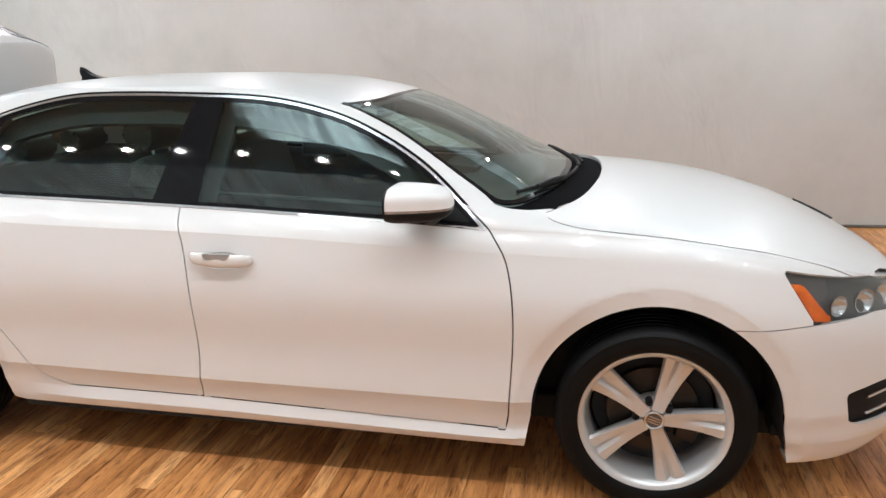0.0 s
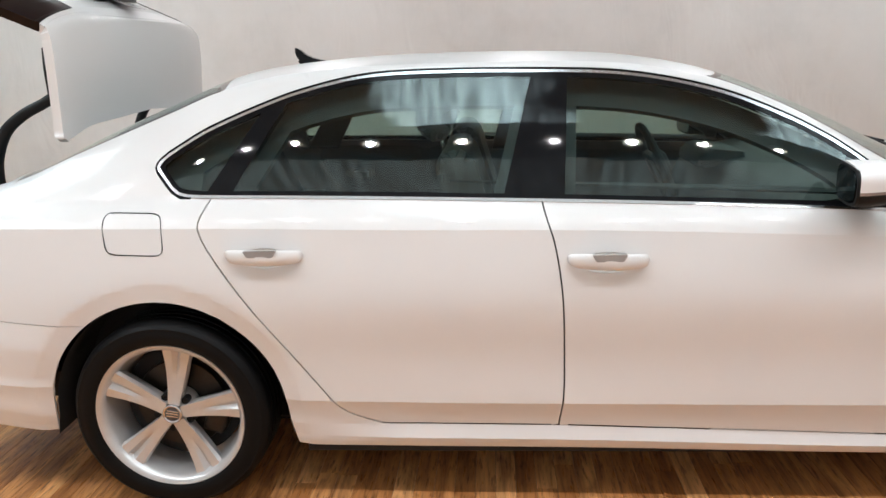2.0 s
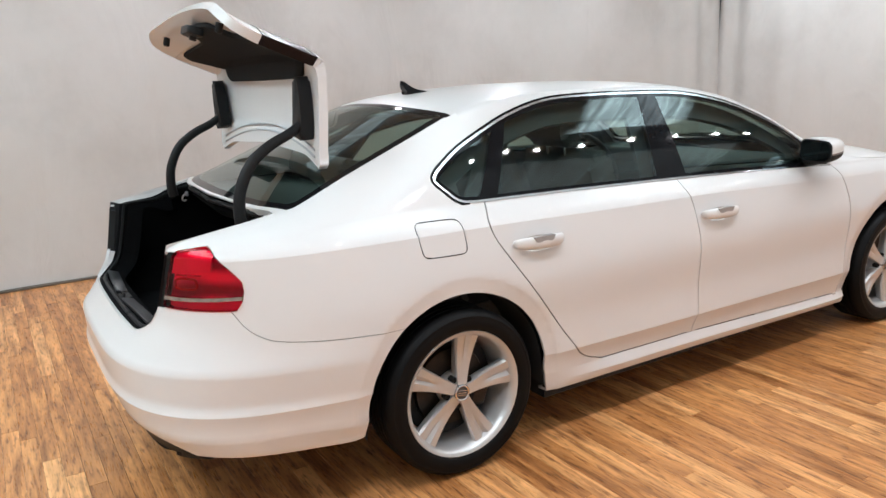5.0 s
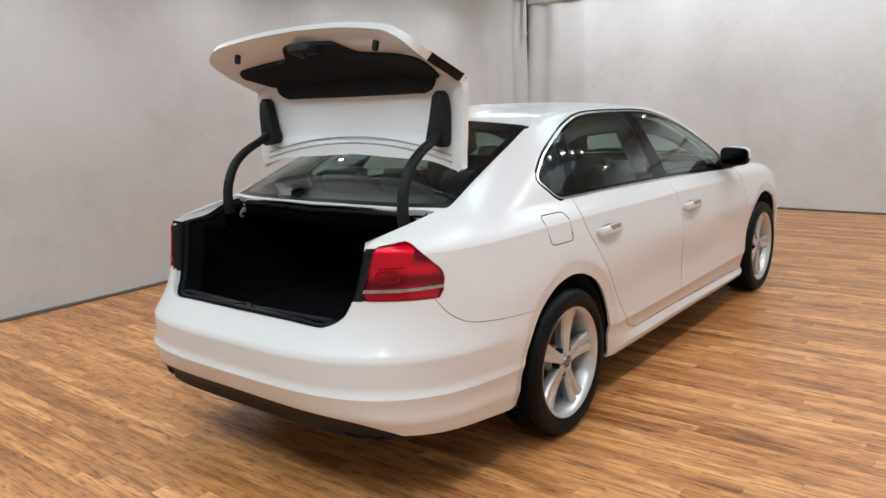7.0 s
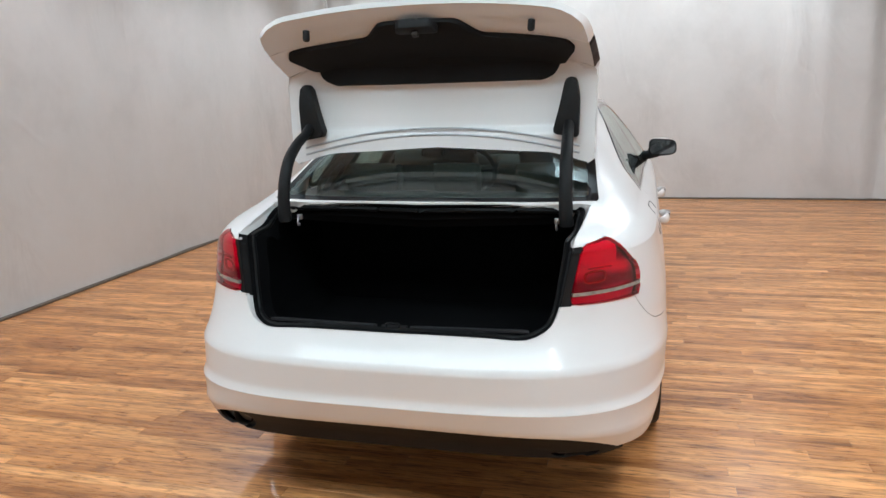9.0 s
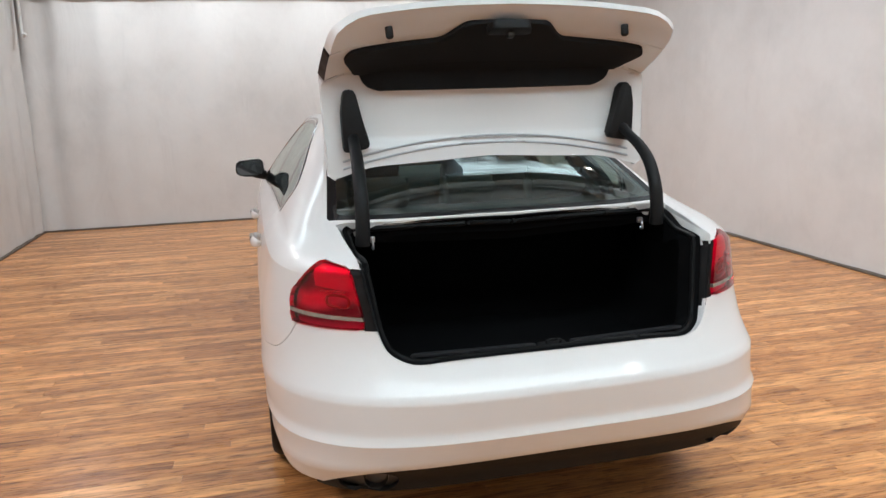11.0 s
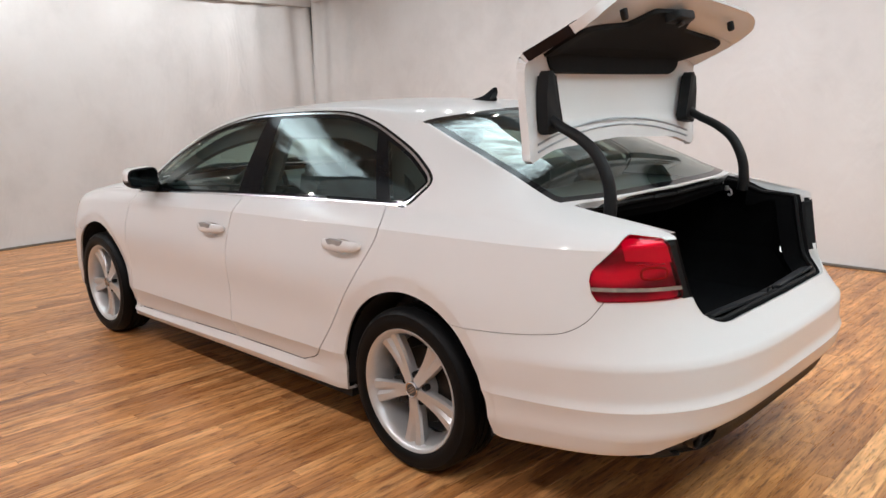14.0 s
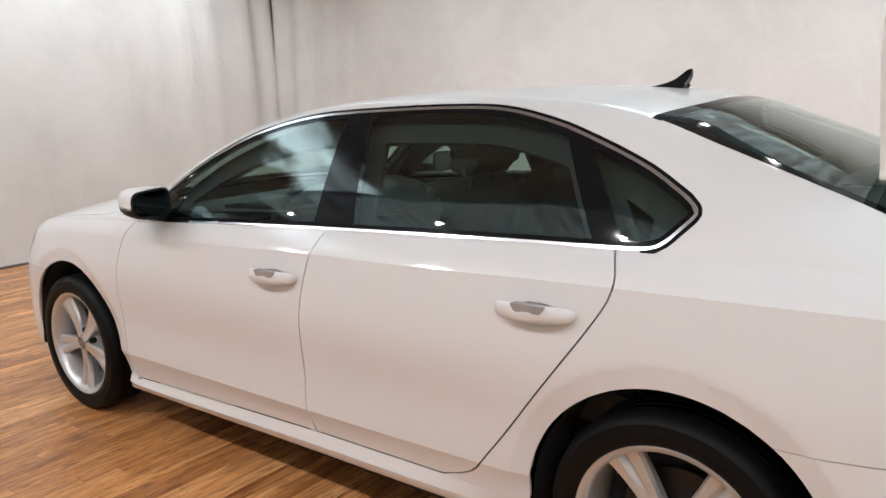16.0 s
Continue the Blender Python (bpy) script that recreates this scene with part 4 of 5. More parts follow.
def canopy(y0, y1, x0=-2.6, x1=5.0):
    """A lit white sheet slung under the ceiling, crumpled along its edges."""
    bm = bmesh.new()
    nx, ny = 90, 20
    rows = []
    for i in range(nx + 1):
        x = x0 + (x1 - x0) * i / nx
        row = []
        for j in range(ny + 1):
            edge = abs(2 * j / ny - 1)
            y = y0 + (y1 - y0) * j / ny + 0.05 * edge ** 4 * noise.noise((x * 3.0, j, 7))
            z = ROOM_Z - 0.125 - 0.03 * (1 - edge ** 2) + 0.03 * edge ** 3 * noise.noise((x * 5.5, y * 1.2, 2)) + 0.008 * noise.noise((x * 2, y * 2, 5))
            row.append(bm.verts.new((x, y, z)))
        rows.append(row)
    for i in range(nx):
        for j in range(ny):
            bm.faces.new((rows[i][j], rows[i][j + 1], rows[i + 1][j + 1], rows[i + 1][j]))
    return bm


structure("ceiling_sheet", canopy(-1.76, -0.5), SOUTH_SHEET, "glowing white sheet under the ceiling, out of view")
structure("ceiling_sheet", canopy(0.7, 2.4), NORTH_SHEET, "glowing white sheet under the ceiling, out of view")
structure("ceiling_sheet", canopy(-3.5, -2.3), DIM_SHEET, "dimly glowing white sheet under the ceiling, out of view")
structure("ceiling_sheet", canopy(2.5, 3.25), DIM_SHEET, "dimly glowing white sheet under the ceiling, out of view")
# unseen fill sheet, added above the tail to light it
structure("ceiling_sheet", canopy(-2.3, 2.3, -3.2, -1.9), FILL_SHEET, "glowing white sheet under the ceiling, out of view")


# ---- ceiling lamps ----
def ceiling_lamp():
    lamp = new("ceiling_lamp")
    tagged(lamp, "small round white spotlight hung from the ceiling, lit", "lamp", "ceiling floodlights")
    bm = bmesh.new()
    spin(bm, [(0.0, 0.0), (0.035, 0.0), (0.05, -0.04), (0.056, -0.10), (0.052, -0.10), (0.046, -0.05), (0.0, -0.04)], 22, "Z")
    part("shade", bm, WHITE_METAL, lamp)
    bm = bmesh.new()
    spin(bm, [(0.0, -0.080), (0.024, -0.080), (0.034, -0.076), (0.034, -0.07), (0.0, -0.07)], 20, "Z")
    part("lamp_face", bm, BULB, lamp, "glowing warm white lamp face")
    bm = bmesh.new()
    tube(bm, [(0, 0, 0), (0, 0, 0.1), (0, 0, 0.25)], 0.012, 8)
    part("stem", bm, BEAM, lamp)
    return lamp


first = ceiling_lamp()
first.location = (*LAMPS[0], ROOM_Z - 0.25)
# copies include three unseen lamps added at the west end
for x, y in LAMPS[1:]:
    copy_thing(first, Matrix.Translation((x, y, ROOM_Z - 0.25)))
# below x -5 the lights are added, wider discs that wash the west wall
for x, y in LAMPS:
    data = bpy.data.lights.new("floodlight", "AREA")
    data.shape, data.size, data.energy, data.color = "DISK", 0.35 if x < -5 else 0.04, LAMP_POWER * (1.25 if x > 5.5 else 2.4 if x < -5 else 0.64 if y < 0 else 2.15), (0.985, 0.95, 0.975) if x < 5.5 else (0.93, 0.98, 1.0)
    data.spread = radians(160)
    new("floodlight", data).matrix_world = look((x, y, ROOM_Z - 0.36), (ROOM_X1 + 0.6, y, 0.8) if x > 5.5 else (ROOM_X0 - 0.6, y, 0.9) if x < -5 else (x, -2.5 if y < 0 else 1.5, 0.2))

# ---- the car ----
def bright_cell(f):
    """Whether a face belongs to the bright upper reflector of a tail lamp."""
    c = np.array([f.calc_center_median()])
    return tail_step(c)[0] > 0 and tail_side(c)[0] < 0


def tail_spot(a, z):
    """A place on the tail lamp: a is x plus y, z the height."""
    g = GRID.reshape(-1, 3)
    g = g[g[:, 0] < -0.5]
    near = g[np.argsort((g[:, 0] + g[:, 1] - a) ** 2 + (g[:, 2] - z) ** 2)[:3]]
    return Vector(near.mean(0))


def lamp_rings(s, parent):
    """The moulded ring and ledge inside a tail lamp."""
    mid, end = tail_spot(-0.23, 0.852), tail_spot(-0.15, 0.852)
    along = (end - mid).normalized()
    out = along.cross(Vector((0, 0, 1)))
    if out.x > 0:
        out = -out
    bm = bmesh.new()
    ring = []
    for k in range(33):
        a = 2 * math.pi * k / 32
        c, d = math.cos(a), math.sin(a)
        ring.append(mid - out * 0.010 + along * 0.040 * math.copysign(abs(c) ** 0.6, c) + Vector((0, 0, 0.018 * math.copysign(abs(d) ** 0.6, d))))
    tube(bm, [Vector((p.x, s * p.y, p.z)) for p in ring], 0.004, 8, cap=False)
    part("lamp_ring", bm, surface("red moulding", (0.30, 0.05, 0.06), 0.3), parent, "red moulded ring")
    bm = bmesh.new()
    path = [mid - out * 0.008 + along * d + Vector((0, 0, 0.030)) for d in (-0.03, 0.0, 0.03, 0.06)]
    tube(bm, [Vector((p.x, s * p.y, p.z)) for p in path], 0.003, 8)
    part("lamp_ledge", bm, CHROME, parent, "thin bright ledge")


def inner_frame(f):
    """Whether a face lies along the roof rail or a pillar, seen from the cabin."""
    c = np.array([f.calc_center_median()])
    near_pillar = pillar_b(c)[0] < 0.035 or pillar_c(c)[0] < 0.03 or c[0][0] < 0.12
    return near_pillar or (window(c)[0] > -0.075 and rail_line(c)[0] > 0)


car = new("car")
tagged(car, "white four-door sedan with open boot lid on the wooden floor", "car")
skin("roof", "roof", PAINT, car)
skin("hood", "hood", PAINT, car, label="long white bonnet")
skin("windscreen", "windscreen", WINDSCREEN, car, depth=0.004, label="green-tinted windscreen glass")
skin("windscreen_seal", "screen_seal", GLOSS_BLACK, car, depth=0.006)
skin("rear_screen", "rear_screen", WINDOW, car, depth=0.004, label="dark tinted rear window glass")
skin("rear_screen_seal", "rear_screen_seal", GLOSS_BLACK, car, depth=0.006)
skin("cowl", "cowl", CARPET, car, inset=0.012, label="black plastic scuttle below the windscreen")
skin("rear_bumper", "rear_bumper", PAINT, car, label="white rear bumper with two creases")
skin("front_bumper", "front_bumper", PAINT, car)
skin("valance", "valance", BLACK, car, label="black plastic rear valance")
skin("outlet_cover", "outlet_cover", BLACK, car, (-1,))
skin("lower_grille", "lower_grille", BLACK, car, inset=0.02)
skin("grille", "grille", GLOSS_BLACK, car)
for s in (1, -1):
    only = (s,)
    skin("quarter_panel", "quarter_panel" if s < 0 else ("quarter_panel", "fuel_door", "fuel_gap"), PAINT, car, only)
    if s < 0:
        skin("fuel_door", "fuel_door", PAINT, car, only)
    skin("front_fender", "front_fender", PAINT, car, only)
    skin("sill", "sill", PAINT, car, only, label="white side skirt")
    rear = skin("rear_door", "rear_door", PAINT, car, only)
    front = skin("front_door", "front_door", PAINT, car, only)
    skin("window_glass", "front_window", WINDOW, front, only, 0.004, "dark tinted glass")
    skin("window_glass", "rear_window", WINDOW, rear, only, 0.004, "dark tinted glass")
    skin("quarter_window", "quarter_window", WINDOW, car, only, 0.004, "small dark tinted pane")
    skin("pillar_cover", "pillar_cover", GLOSS_BLACK, car, only, 0.02, "gloss black door pillar")
    skin("pillar_strip", "pillar_strip", GLOSS_BLACK, rear, only, 0.02, "gloss black strip")
    skin("mirror_sail", "mirror_sail", BLACK, front, only, 0.02)
    skin("window_trim", "chrome", CHROME, car, only, 0.006, "chrome strip round the side windows", -0.003)
    skin("window_seal", "window_gap", GLOSS_BLACK, car, only, 0.006)
    skin("window_border", "window_border", GLOSS_BLACK, car, only, 0.01, "gloss black rubber edge of the side windows")
    skin("pillar_trim", ("front_window", "rear_window", "quarter_window", "pillar_cover", "pillar_strip", "window_border", "chrome", "window_gap"), DASH, car, only, 0.02, "dark lining of the door pillars and roof rail", 0.06, inner_frame)
    lamp = skin("tail_lamp", "tail_lamp", RED_LENS, car, only, 0.022, "red wraparound tail lamp", -0.004)
    skin("lamp_back", ("tail_lamp", "tail_band"), REFLECTOR, lamp, only, 0.0, "silvered back of the lamp", 0.022, lambda f: not bright_cell(f))
    skin("bright_reflector", "tail_lamp", MIRROR_CELL, lamp, only, 0.012, "bright silvered reflector", 0.010, bright_cell)
    lamp_rings(s, lamp)
    skin("reversing_band", "tail_band", CLEAR_LENS, lamp, only, 0.02, "clear silvered strip", -0.003)
    skin("lamp_housing", "lamp_housing", BLACK, lamp, only, 0.02, "black lamp housing", 0.006)
    head = skin("headlight", "headlight", LAMP_GLASS, car, only, 0.012, "clear headlamp lens over dark bowls")
    skin("lamp_backing", ("headlight", "amber_lamp"), GAP, head, only, 0.0, "black lamp backing", 0.03)
    skin("indicator", "amber_lamp", AMBER, head, only, 0.02, "amber lens")


# ---- behind the panels ----
def shell():
    """An inner skin that backs the panel gaps, its grey standing for their half-lit depth."""
    bm = bmesh.new()
    starts = np.cumsum([0, *STEPS])
    rows = GRID[starts[2]:starts[9] + 1]
    flat = rows.reshape(-1, 3).copy()
    away = np.minimum(arch(flat) - 0.03, boot(flat) - 0.05)
    flat[:, 1] = np.maximum(0, flat[:, 1] - 0.022)
    flat[:, 0] -= np.sign(flat[:, 0] - 1.3) * 0.022 * (np.abs(flat[:, 0] - 1.3) > 2.0)
    away, flat = away.reshape(rows.shape[:2]), flat.reshape(rows.shape)
    for s in (1, -1):
        vs = [[bm.verts.new((p[0], s * p[1], p[2])) for p in row] for row in flat]
        for r in range(len(vs) - 1):
            for u in range(len(vs[0]) - 1):
                if min(away[r][u], away[r + 1][u], away[r][u + 1], away[r + 1][u + 1]) > -0.004:
                    bm.faces.new((vs[r][u], vs[r + 1][u], vs[r + 1][u + 1], vs[r][u + 1]))
    bmesh.ops.delete(bm, geom=[v for v in bm.verts if not v.link_faces], context="VERTS")
    return bm


part("inner_shell", shell(), GAP_BACK, car)
# unseen pan, hung low to keep light off the floor below
box_part("underbody", (-0.42, -0.56, 0.150), (3.40, 0.56, 0.245), GAP, car, 0.01)
box_part("underbody", (-0.90, -0.60, 0.262), (-0.42, 0.60, 0.36), GAP, car, 0.005)
for s in (1, -1):
    # unseen block between the axles, added to deepen the shadow under the car
    box_part("underbody_rail", (0.42, min(s * 0.55, s * 0.80), 0.165), (2.36, max(s * 0.55, s * 0.80), 0.235), GAP, car)
    box_part("underbody_rail", (3.2, min(s * 0.4, s * 0.66), 0.20), (3.45, max(s * 0.4, s * 0.66), 0.24), GAP, car)
    for ax in (0.0, WHEELBASE):
        bm = bmesh.new()
        r = 0.378 if ax == 0.0 else 0.388
        ring = [(ax + r * math.cos(a), AXLE_Z + r * math.sin(a)) for a in [math.pi * k / 26 for k in range(27)]]
        ring = [(ax + r + 0.012, 0.245), *ring, (ax - r - 0.012, 0.245)]
        outer = [bm.verts.new((x, s * 0.84, z)) for x, z in ring]
        inner = [bm.verts.new((x, s * (0.63 if ax == 0.0 else 0.50), z)) for x, z in ring]
        for k in range(len(ring) - 1):
            bm.faces.new((outer[k], outer[k + 1], inner[k + 1], inner[k]))
        bm.faces.new(inner)
        part("wheel_housing", bm, GAP, car, "black wheel arch lining")


# ---- wheels ----
def spoke_mesh():
    bm = bmesh.new()
    cross = (-1.0, -0.86, -0.30, 0.0, 0.30, 0.86, 1.0)
    rings = []
    for i in range(9):
        t = i / 8
        r = 0.030 + 0.201 * t
        half = 0.0225 + 0.015 * t + 0.0175 * t ** 1.8
        top = 0.072 - 0.010 * math.sin(math.pi * t) + 0.006 * t
        valley = 0.016 * max(0, t - 0.25) / 0.75
        ring = []
        for c in cross:
            h = top - (0.012 if abs(c) == 1.0 else 0) - valley * (1 - min(1, abs(c) / 0.3) if abs(c) < 0.3 else 0)
            ring.append(bm.verts.new((half * c, h, r)))
        ring += [bm.verts.new((half * 0.8, top - 0.045, r)), bm.verts.new((-half * 0.8, top - 0.045, r))]
        rings.append(ring)
    for p, q in zip(rings, rings[1:]):
        for k in range(len(p)):
            bm.faces.new((p[k], p[(k + 1) % len(p)], q[(k + 1) % len(p)], q[k]))
    bm.faces.new(rings[0])
    bm.faces.new(rings[-1][::-1])
    bmesh.ops.recalc_face_normals(bm, faces=bm.faces)
    me = bpy.data.meshes.new("spoke")
    bm.to_mesh(me)
    bm.free()
    shade(me, ALLOY, 28)
    return me


def nut_mesh():
    bm = bmesh.new()
    spin(bm, [(0.0, 0.052), (0.006, 0.052), (0.007, 0.056), (0.0118, 0.056), (0.0125, 0.052), (0.0125, 0.03), (0.0, 0.03)], 14)
    bmesh.ops.recalc_face_normals(bm, faces=bm.faces)
    me = bpy.data.meshes.new("wheel_bolt")
    bm.to_mesh(me)
    bm.free()
    shade(me, BLACK)
    return me


SPOKE, NUT = spoke_mesh(), nut_mesh()


def wheel(x, s, turn):
    """One wheel; its outer face looks along s, with the spokes turned."""
    bm = bmesh.new()
    spin(bm, [(0.207, -0.098), (0.220, -0.095), (0.211, -0.02), (0.214, 0.03), (0.224, 0.062), (0.229, 0.078), (0.2405, 0.088), (0.2425, 0.094), (0.240, 0.098), (0.234, 0.096), (0.2235, 0.088),
              (0.217, 0.066), (0.206, 0.03), (0.203, -0.09), (0.207, -0.098)], 64)
    rim = part("wheel", bm, ALLOY, car, "five-spoke silver alloy wheel")
    rim.matrix_basis = Matrix.Translation((x, s * 0.769, AXLE_Z)) @ Matrix.Rotation(0 if s > 0 else math.pi, 4, "Z") @ Matrix.Rotation(radians(turn), 4, "Y")
    bm = bmesh.new()
    tread = []
    for k in range(5):
        y = -0.062 + k * 0.031
        tread += [(0.3178, y - 0.011), (0.3178, y + 0.011), (0.311, y + 0.012), (0.311, y + 0.019)] if k < 4 else [(0.3178, y - 0.011), (0.3178, y + 0.009)]
    spin(bm, [(0.222, -0.092), (0.246, -0.102), (0.282, -0.106), (0.306, -0.094), (0.314, -0.08), *tread, (0.314, 0.082), (0.306, 0.095), (0.296, 0.1025), (0.293, 0.1015), (0.282, 0.1055), (0.262, 0.1055), (0.259, 0.1045), (0.250, 0.103),
              (0.244, 0.098), (0.238, 0.092), (0.229, 0.085)], 84)
    part("tyre", bm, RUBBER, rim, "black rubber tyre")
    for k in range(5):
        ob = new("spoke", SPOKE)
        ob.parent, ob.matrix_basis = rim, Matrix.Rotation(2 * math.pi * k / 5, 4, "Y")
        ob = new("wheel_bolt", NUT)
        a = 2 * math.pi * (k + 0.5) / 5
        ob.parent, ob.matrix_basis = rim, Matrix.Translation((0.056 * math.sin(a), 0.008, 0.056 * math.cos(a)))
    bm = bmesh.new()
    spin(bm, [(0.0, 0.045), (0.044, 0.045), (0.060, 0.041), (0.066, 0.03), (0.066, 0.0), (0.0, 0.0)], 40)
    part("wheel_hub", bm, ALLOY, rim)
    bm = bmesh.new()
    spin(bm, [(0.0, 0.0775), (0.024, 0.077), (0.0245, 0.0765), (0.0245, 0.06), (0.0, 0.06)], 32)
    cap = part("centre_cap", bm, GREY_CAP, rim, "dark centre cap with a bright ring and bars")
    bm = bmesh.new()
    spin(bm, [(0.0245, 0.07), (0.0315, 0.07), (0.0315, 0.079), (0.029, 0.081), (0.0245, 0.079), (0.0245, 0.07)], 36)
    for a, b in (((-0.019, 0.009), (0.019, 0.009)), ((-0.021, 0.0), (0.021, 0.0)), ((-0.019, -0.009), (0.019, -0.009))):
        tube(bm, [(a[0], 0.078, a[1]), ((a[0] + b[0]) / 2, 0.078, (a[1] + b[1]) / 2), (b[0], 0.078, b[1])], 0.0022, 6)
    part("cap_ring", bm, CHROME, rim)
    bm = bmesh.new()
    spin(bm, [(0.07, 0.0), (0.148, 0.0), (0.150, -0.004), (0.150, -0.022), (0.07, -0.022), (0.07, 0.0)], 48)
    disc = part("brake_disc", bm, IRON, rim, "rusty brown brake disc")
    bm = bmesh.new()
    add_box(bm, (0.09, -0.05, -0.055), (0.162, 0.022, 0.055), 0.012, Matrix.Rotation(radians(-turn + (20 if s > 0 else 160)), 4, "Y"))
    part("brake_caliper", bm, IRON, rim)
    bm = bmesh.new()
    spin(bm, [(0.0, -0.03), (0.195, -0.03), (0.195, -0.036), (0.0, -0.036)], 40)
    part("brake_shield", bm, GAP, rim)
    return rim


wheel(0.0, 1, 34)
wheel(WHEELBASE, 1, 31)
wheel(0.0, -1, -10)
wheel(WHEELBASE, -1, -19)


# ---- doors: handles and mirrors ----
def side_y(x, z):
    """The body's half width at a place on its side."""
    g = GRID[:, N_REAR:N_REAR + N_MID]
    k = min(g.shape[1] - 2, max(0, int(np.searchsorted(g[0, :, 0], x)) - 1))
    f = (x - g[0, k, 0]) / (g[0, k + 1, 0] - g[0, k, 0])
    low = (g[:, k] + (g[:, k + 1] - g[:, k]) * f)[STEPS[0]:]
    return float(np.interp(-z, -low[:, 2], low[:, 1]))


def bowl(hx, hz):
    def shape(bm):
        for v in bm.verts:
            r = ((v.co.x - hx) / 0.082) ** 2 + ((v.co.z - hz) / 0.030) ** 2
            v.co.y -= math.copysign(0.030 * max(0.0, 1 - r) ** 0.7, v.co.y)
    return shape


def handle(hx, hz, s, parent):
    y = side_y(hx, hz) + 0.002
    bm = bmesh.new()
    path = [(hx - 0.112, s * (y - 0.004), hz + 0.010), (hx - 0.10, s * (y + 0.014), hz + 0.012), (hx - 0.06, s * (y + 0.026), hz + 0.011), (hx, s * (y + 0.031), hz + 0.009), (hx + 0.06, s * (y + 0.027), hz + 0.008),
            (hx + 0.10, s * (y + 0.015), hz + 0.008), (hx + 0.112, s * (y - 0.004), hz + 0.008)]
    tube(bm, smooth_path(path, 6), lambda t: 0.0245 * (0.30 + 0.70 * math.sin(math.pi * t) ** 0.6), 14, 0.5)
    part("door_handle", bm, PAINT, parent, "white pull handle")
    bm = bmesh.new()
    prism(bm, rounded([(hx - 0.050, hz + 0.0335), (hx + 0.050, hz + 0.0335), (hx + 0.038, hz + 0.013), (hx - 0.038, hz + 0.013)], 0.006), s * (y + 0.022), s * (y + 0.0425), 1)
    part("handle_pad", bm, surface("grey handle pad", (0.30, 0.28, 0.27), 0.5), parent, "grey insert")


def mirror(s, parent):
    """Door mirror: white cap, black lower half, arm and glass that looks back."""
    cx, cy, cz = 2.05, s * 0.905, 1.026
    def puff(u, v):
        a, b = 2 * math.pi * u, math.pi * (v - 0.5)
        p = 3.2
        f = lambda q: math.copysign(abs(q) ** (2 / p), q)
        x, y, z = f(math.cos(b)) * f(math.cos(a)), f(math.cos(b)) * f(math.sin(a)), f(math.sin(b))
        x = max(x, -0.55 - 0.12 * s * y)
        ahead = max(0.0, x + 0.55) / 1.55
        return Vector((cx + 0.118 * x, cy + 0.096 * y * (1 - 0.34 * ahead) - s * 0.016 * ahead, cz + 0.060 * z * (1 - 0.12 * ahead) * (1 - 0.06 * s * y)))

    def lean(bm):
        for v in bm.verts:
            v.co.x -= 0.12 * 0.118 * s * (v.co.y - cy) / 0.1
    nu, nv = 40, 26
    for name, lo, hi, mat, label in (("mirror_cap", 0.485, 1.0, PAINT, "white mirror cap"), ("mirror_base", 0.0, 0.455, BLACK, "black lower mirror shell"), ("mirror_lamp", 0.455, 0.485, CLEAR_LENS, "clear repeater strip")):
        bm = bmesh.new()
        rows = [[bm.verts.new(puff(u / nu, lo + (hi - lo) * v / nv)) for u in range(nu)] for v in range(nv + 1)]
        for v in range(nv):
            for u in range(nu):
                bm.faces.new((rows[v][u], rows[v][(u + 1) % nu], rows[v + 1][(u + 1) % nu], rows[v + 1][u]))
        bmesh.ops.remove_doubles(bm, verts=bm.verts, dist=1e-5)
        part(name, bm, mat, parent, label, 35)
    # the dim view behind the car is put into the glass's dark colour
    bm = bmesh.new()
    prism(bm, rounded([(cy - 0.080, cz - 0.045 - 0.004 * s), (cy + 0.080, cz - 0.045 + 0.004 * s), (cy + 0.080, cz + 0.045 - 0.004 * s), (cy - 0.080, cz + 0.045 + 0.004 * s)], 0.036, 9), cx - 0.0725, cx - 0.0685, 0)
    lean(bm)
    part("mirror_glass", bm, surface("darkened mirror silver", (0.13, 0.14, 0.145), 0.03, metal=1.0, vary=0.02, spread=0.01), parent, "mirror glass, darkened for the dim view it reflects")
    bm = bmesh.new()
    prism(bm, rounded([(cy - 0.088, cz - 0.052 - 0.004 * s), (cy + 0.088, cz - 0.052 + 0.004 * s), (cy + 0.088, cz + 0.052 - 0.004 * s), (cy - 0.088, cz + 0.052 + 0.004 * s)], 0.040, 9), cx - 0.0685, cx - 0.058, 0, 0.003)
    lean(bm)
    part("mirror_rim", bm, BLACK, parent)
    bm = bmesh.new()
    tube(bm, smooth_path([(cx + 0.03, s * 0.775, 0.965), (cx + 0.03, s * 0.82, 0.968), (cx + 0.02, s * 0.88, 0.985)], 5), 0.03, 12, 1.0)
    part("mirror_arm", bm, BLACK, parent)


for door in [o for o in car.children if o.name.split(".")[0] in ("front_door", "rear_door")]:
    s = 1 if sum(v.co.y for v in door.data.vertices) > 0 else -1
    k = 0 if door.name.startswith("rear") else 1
    skin("handle_recess", "rear_cup" if k == 0 else "front_cup", PAINT, door, (s,), 0.0, shape=bowl(*HANDLES[k]))
    handle(*HANDLES[k], s, door)
    skin("door_trim", "rear_door" if k == 0 else "front_door", DASH, door, (s,), 0.0, "dark door lining", inset=0.055)
    if k:
        mirror(s, door)

# dark tube laid along the fuel door's gap, in place of the gap's shade
bm = bmesh.new()
tube(bm, [(x, -side_y(x, z) - 0.0002, z) for x, z in [*FUEL, FUEL[0]]], 0.0014, 6, cap=False)
part("fuel_door_seal", bm, RUBBER, car, "thin dark line drawn along the gap round the fuel door")

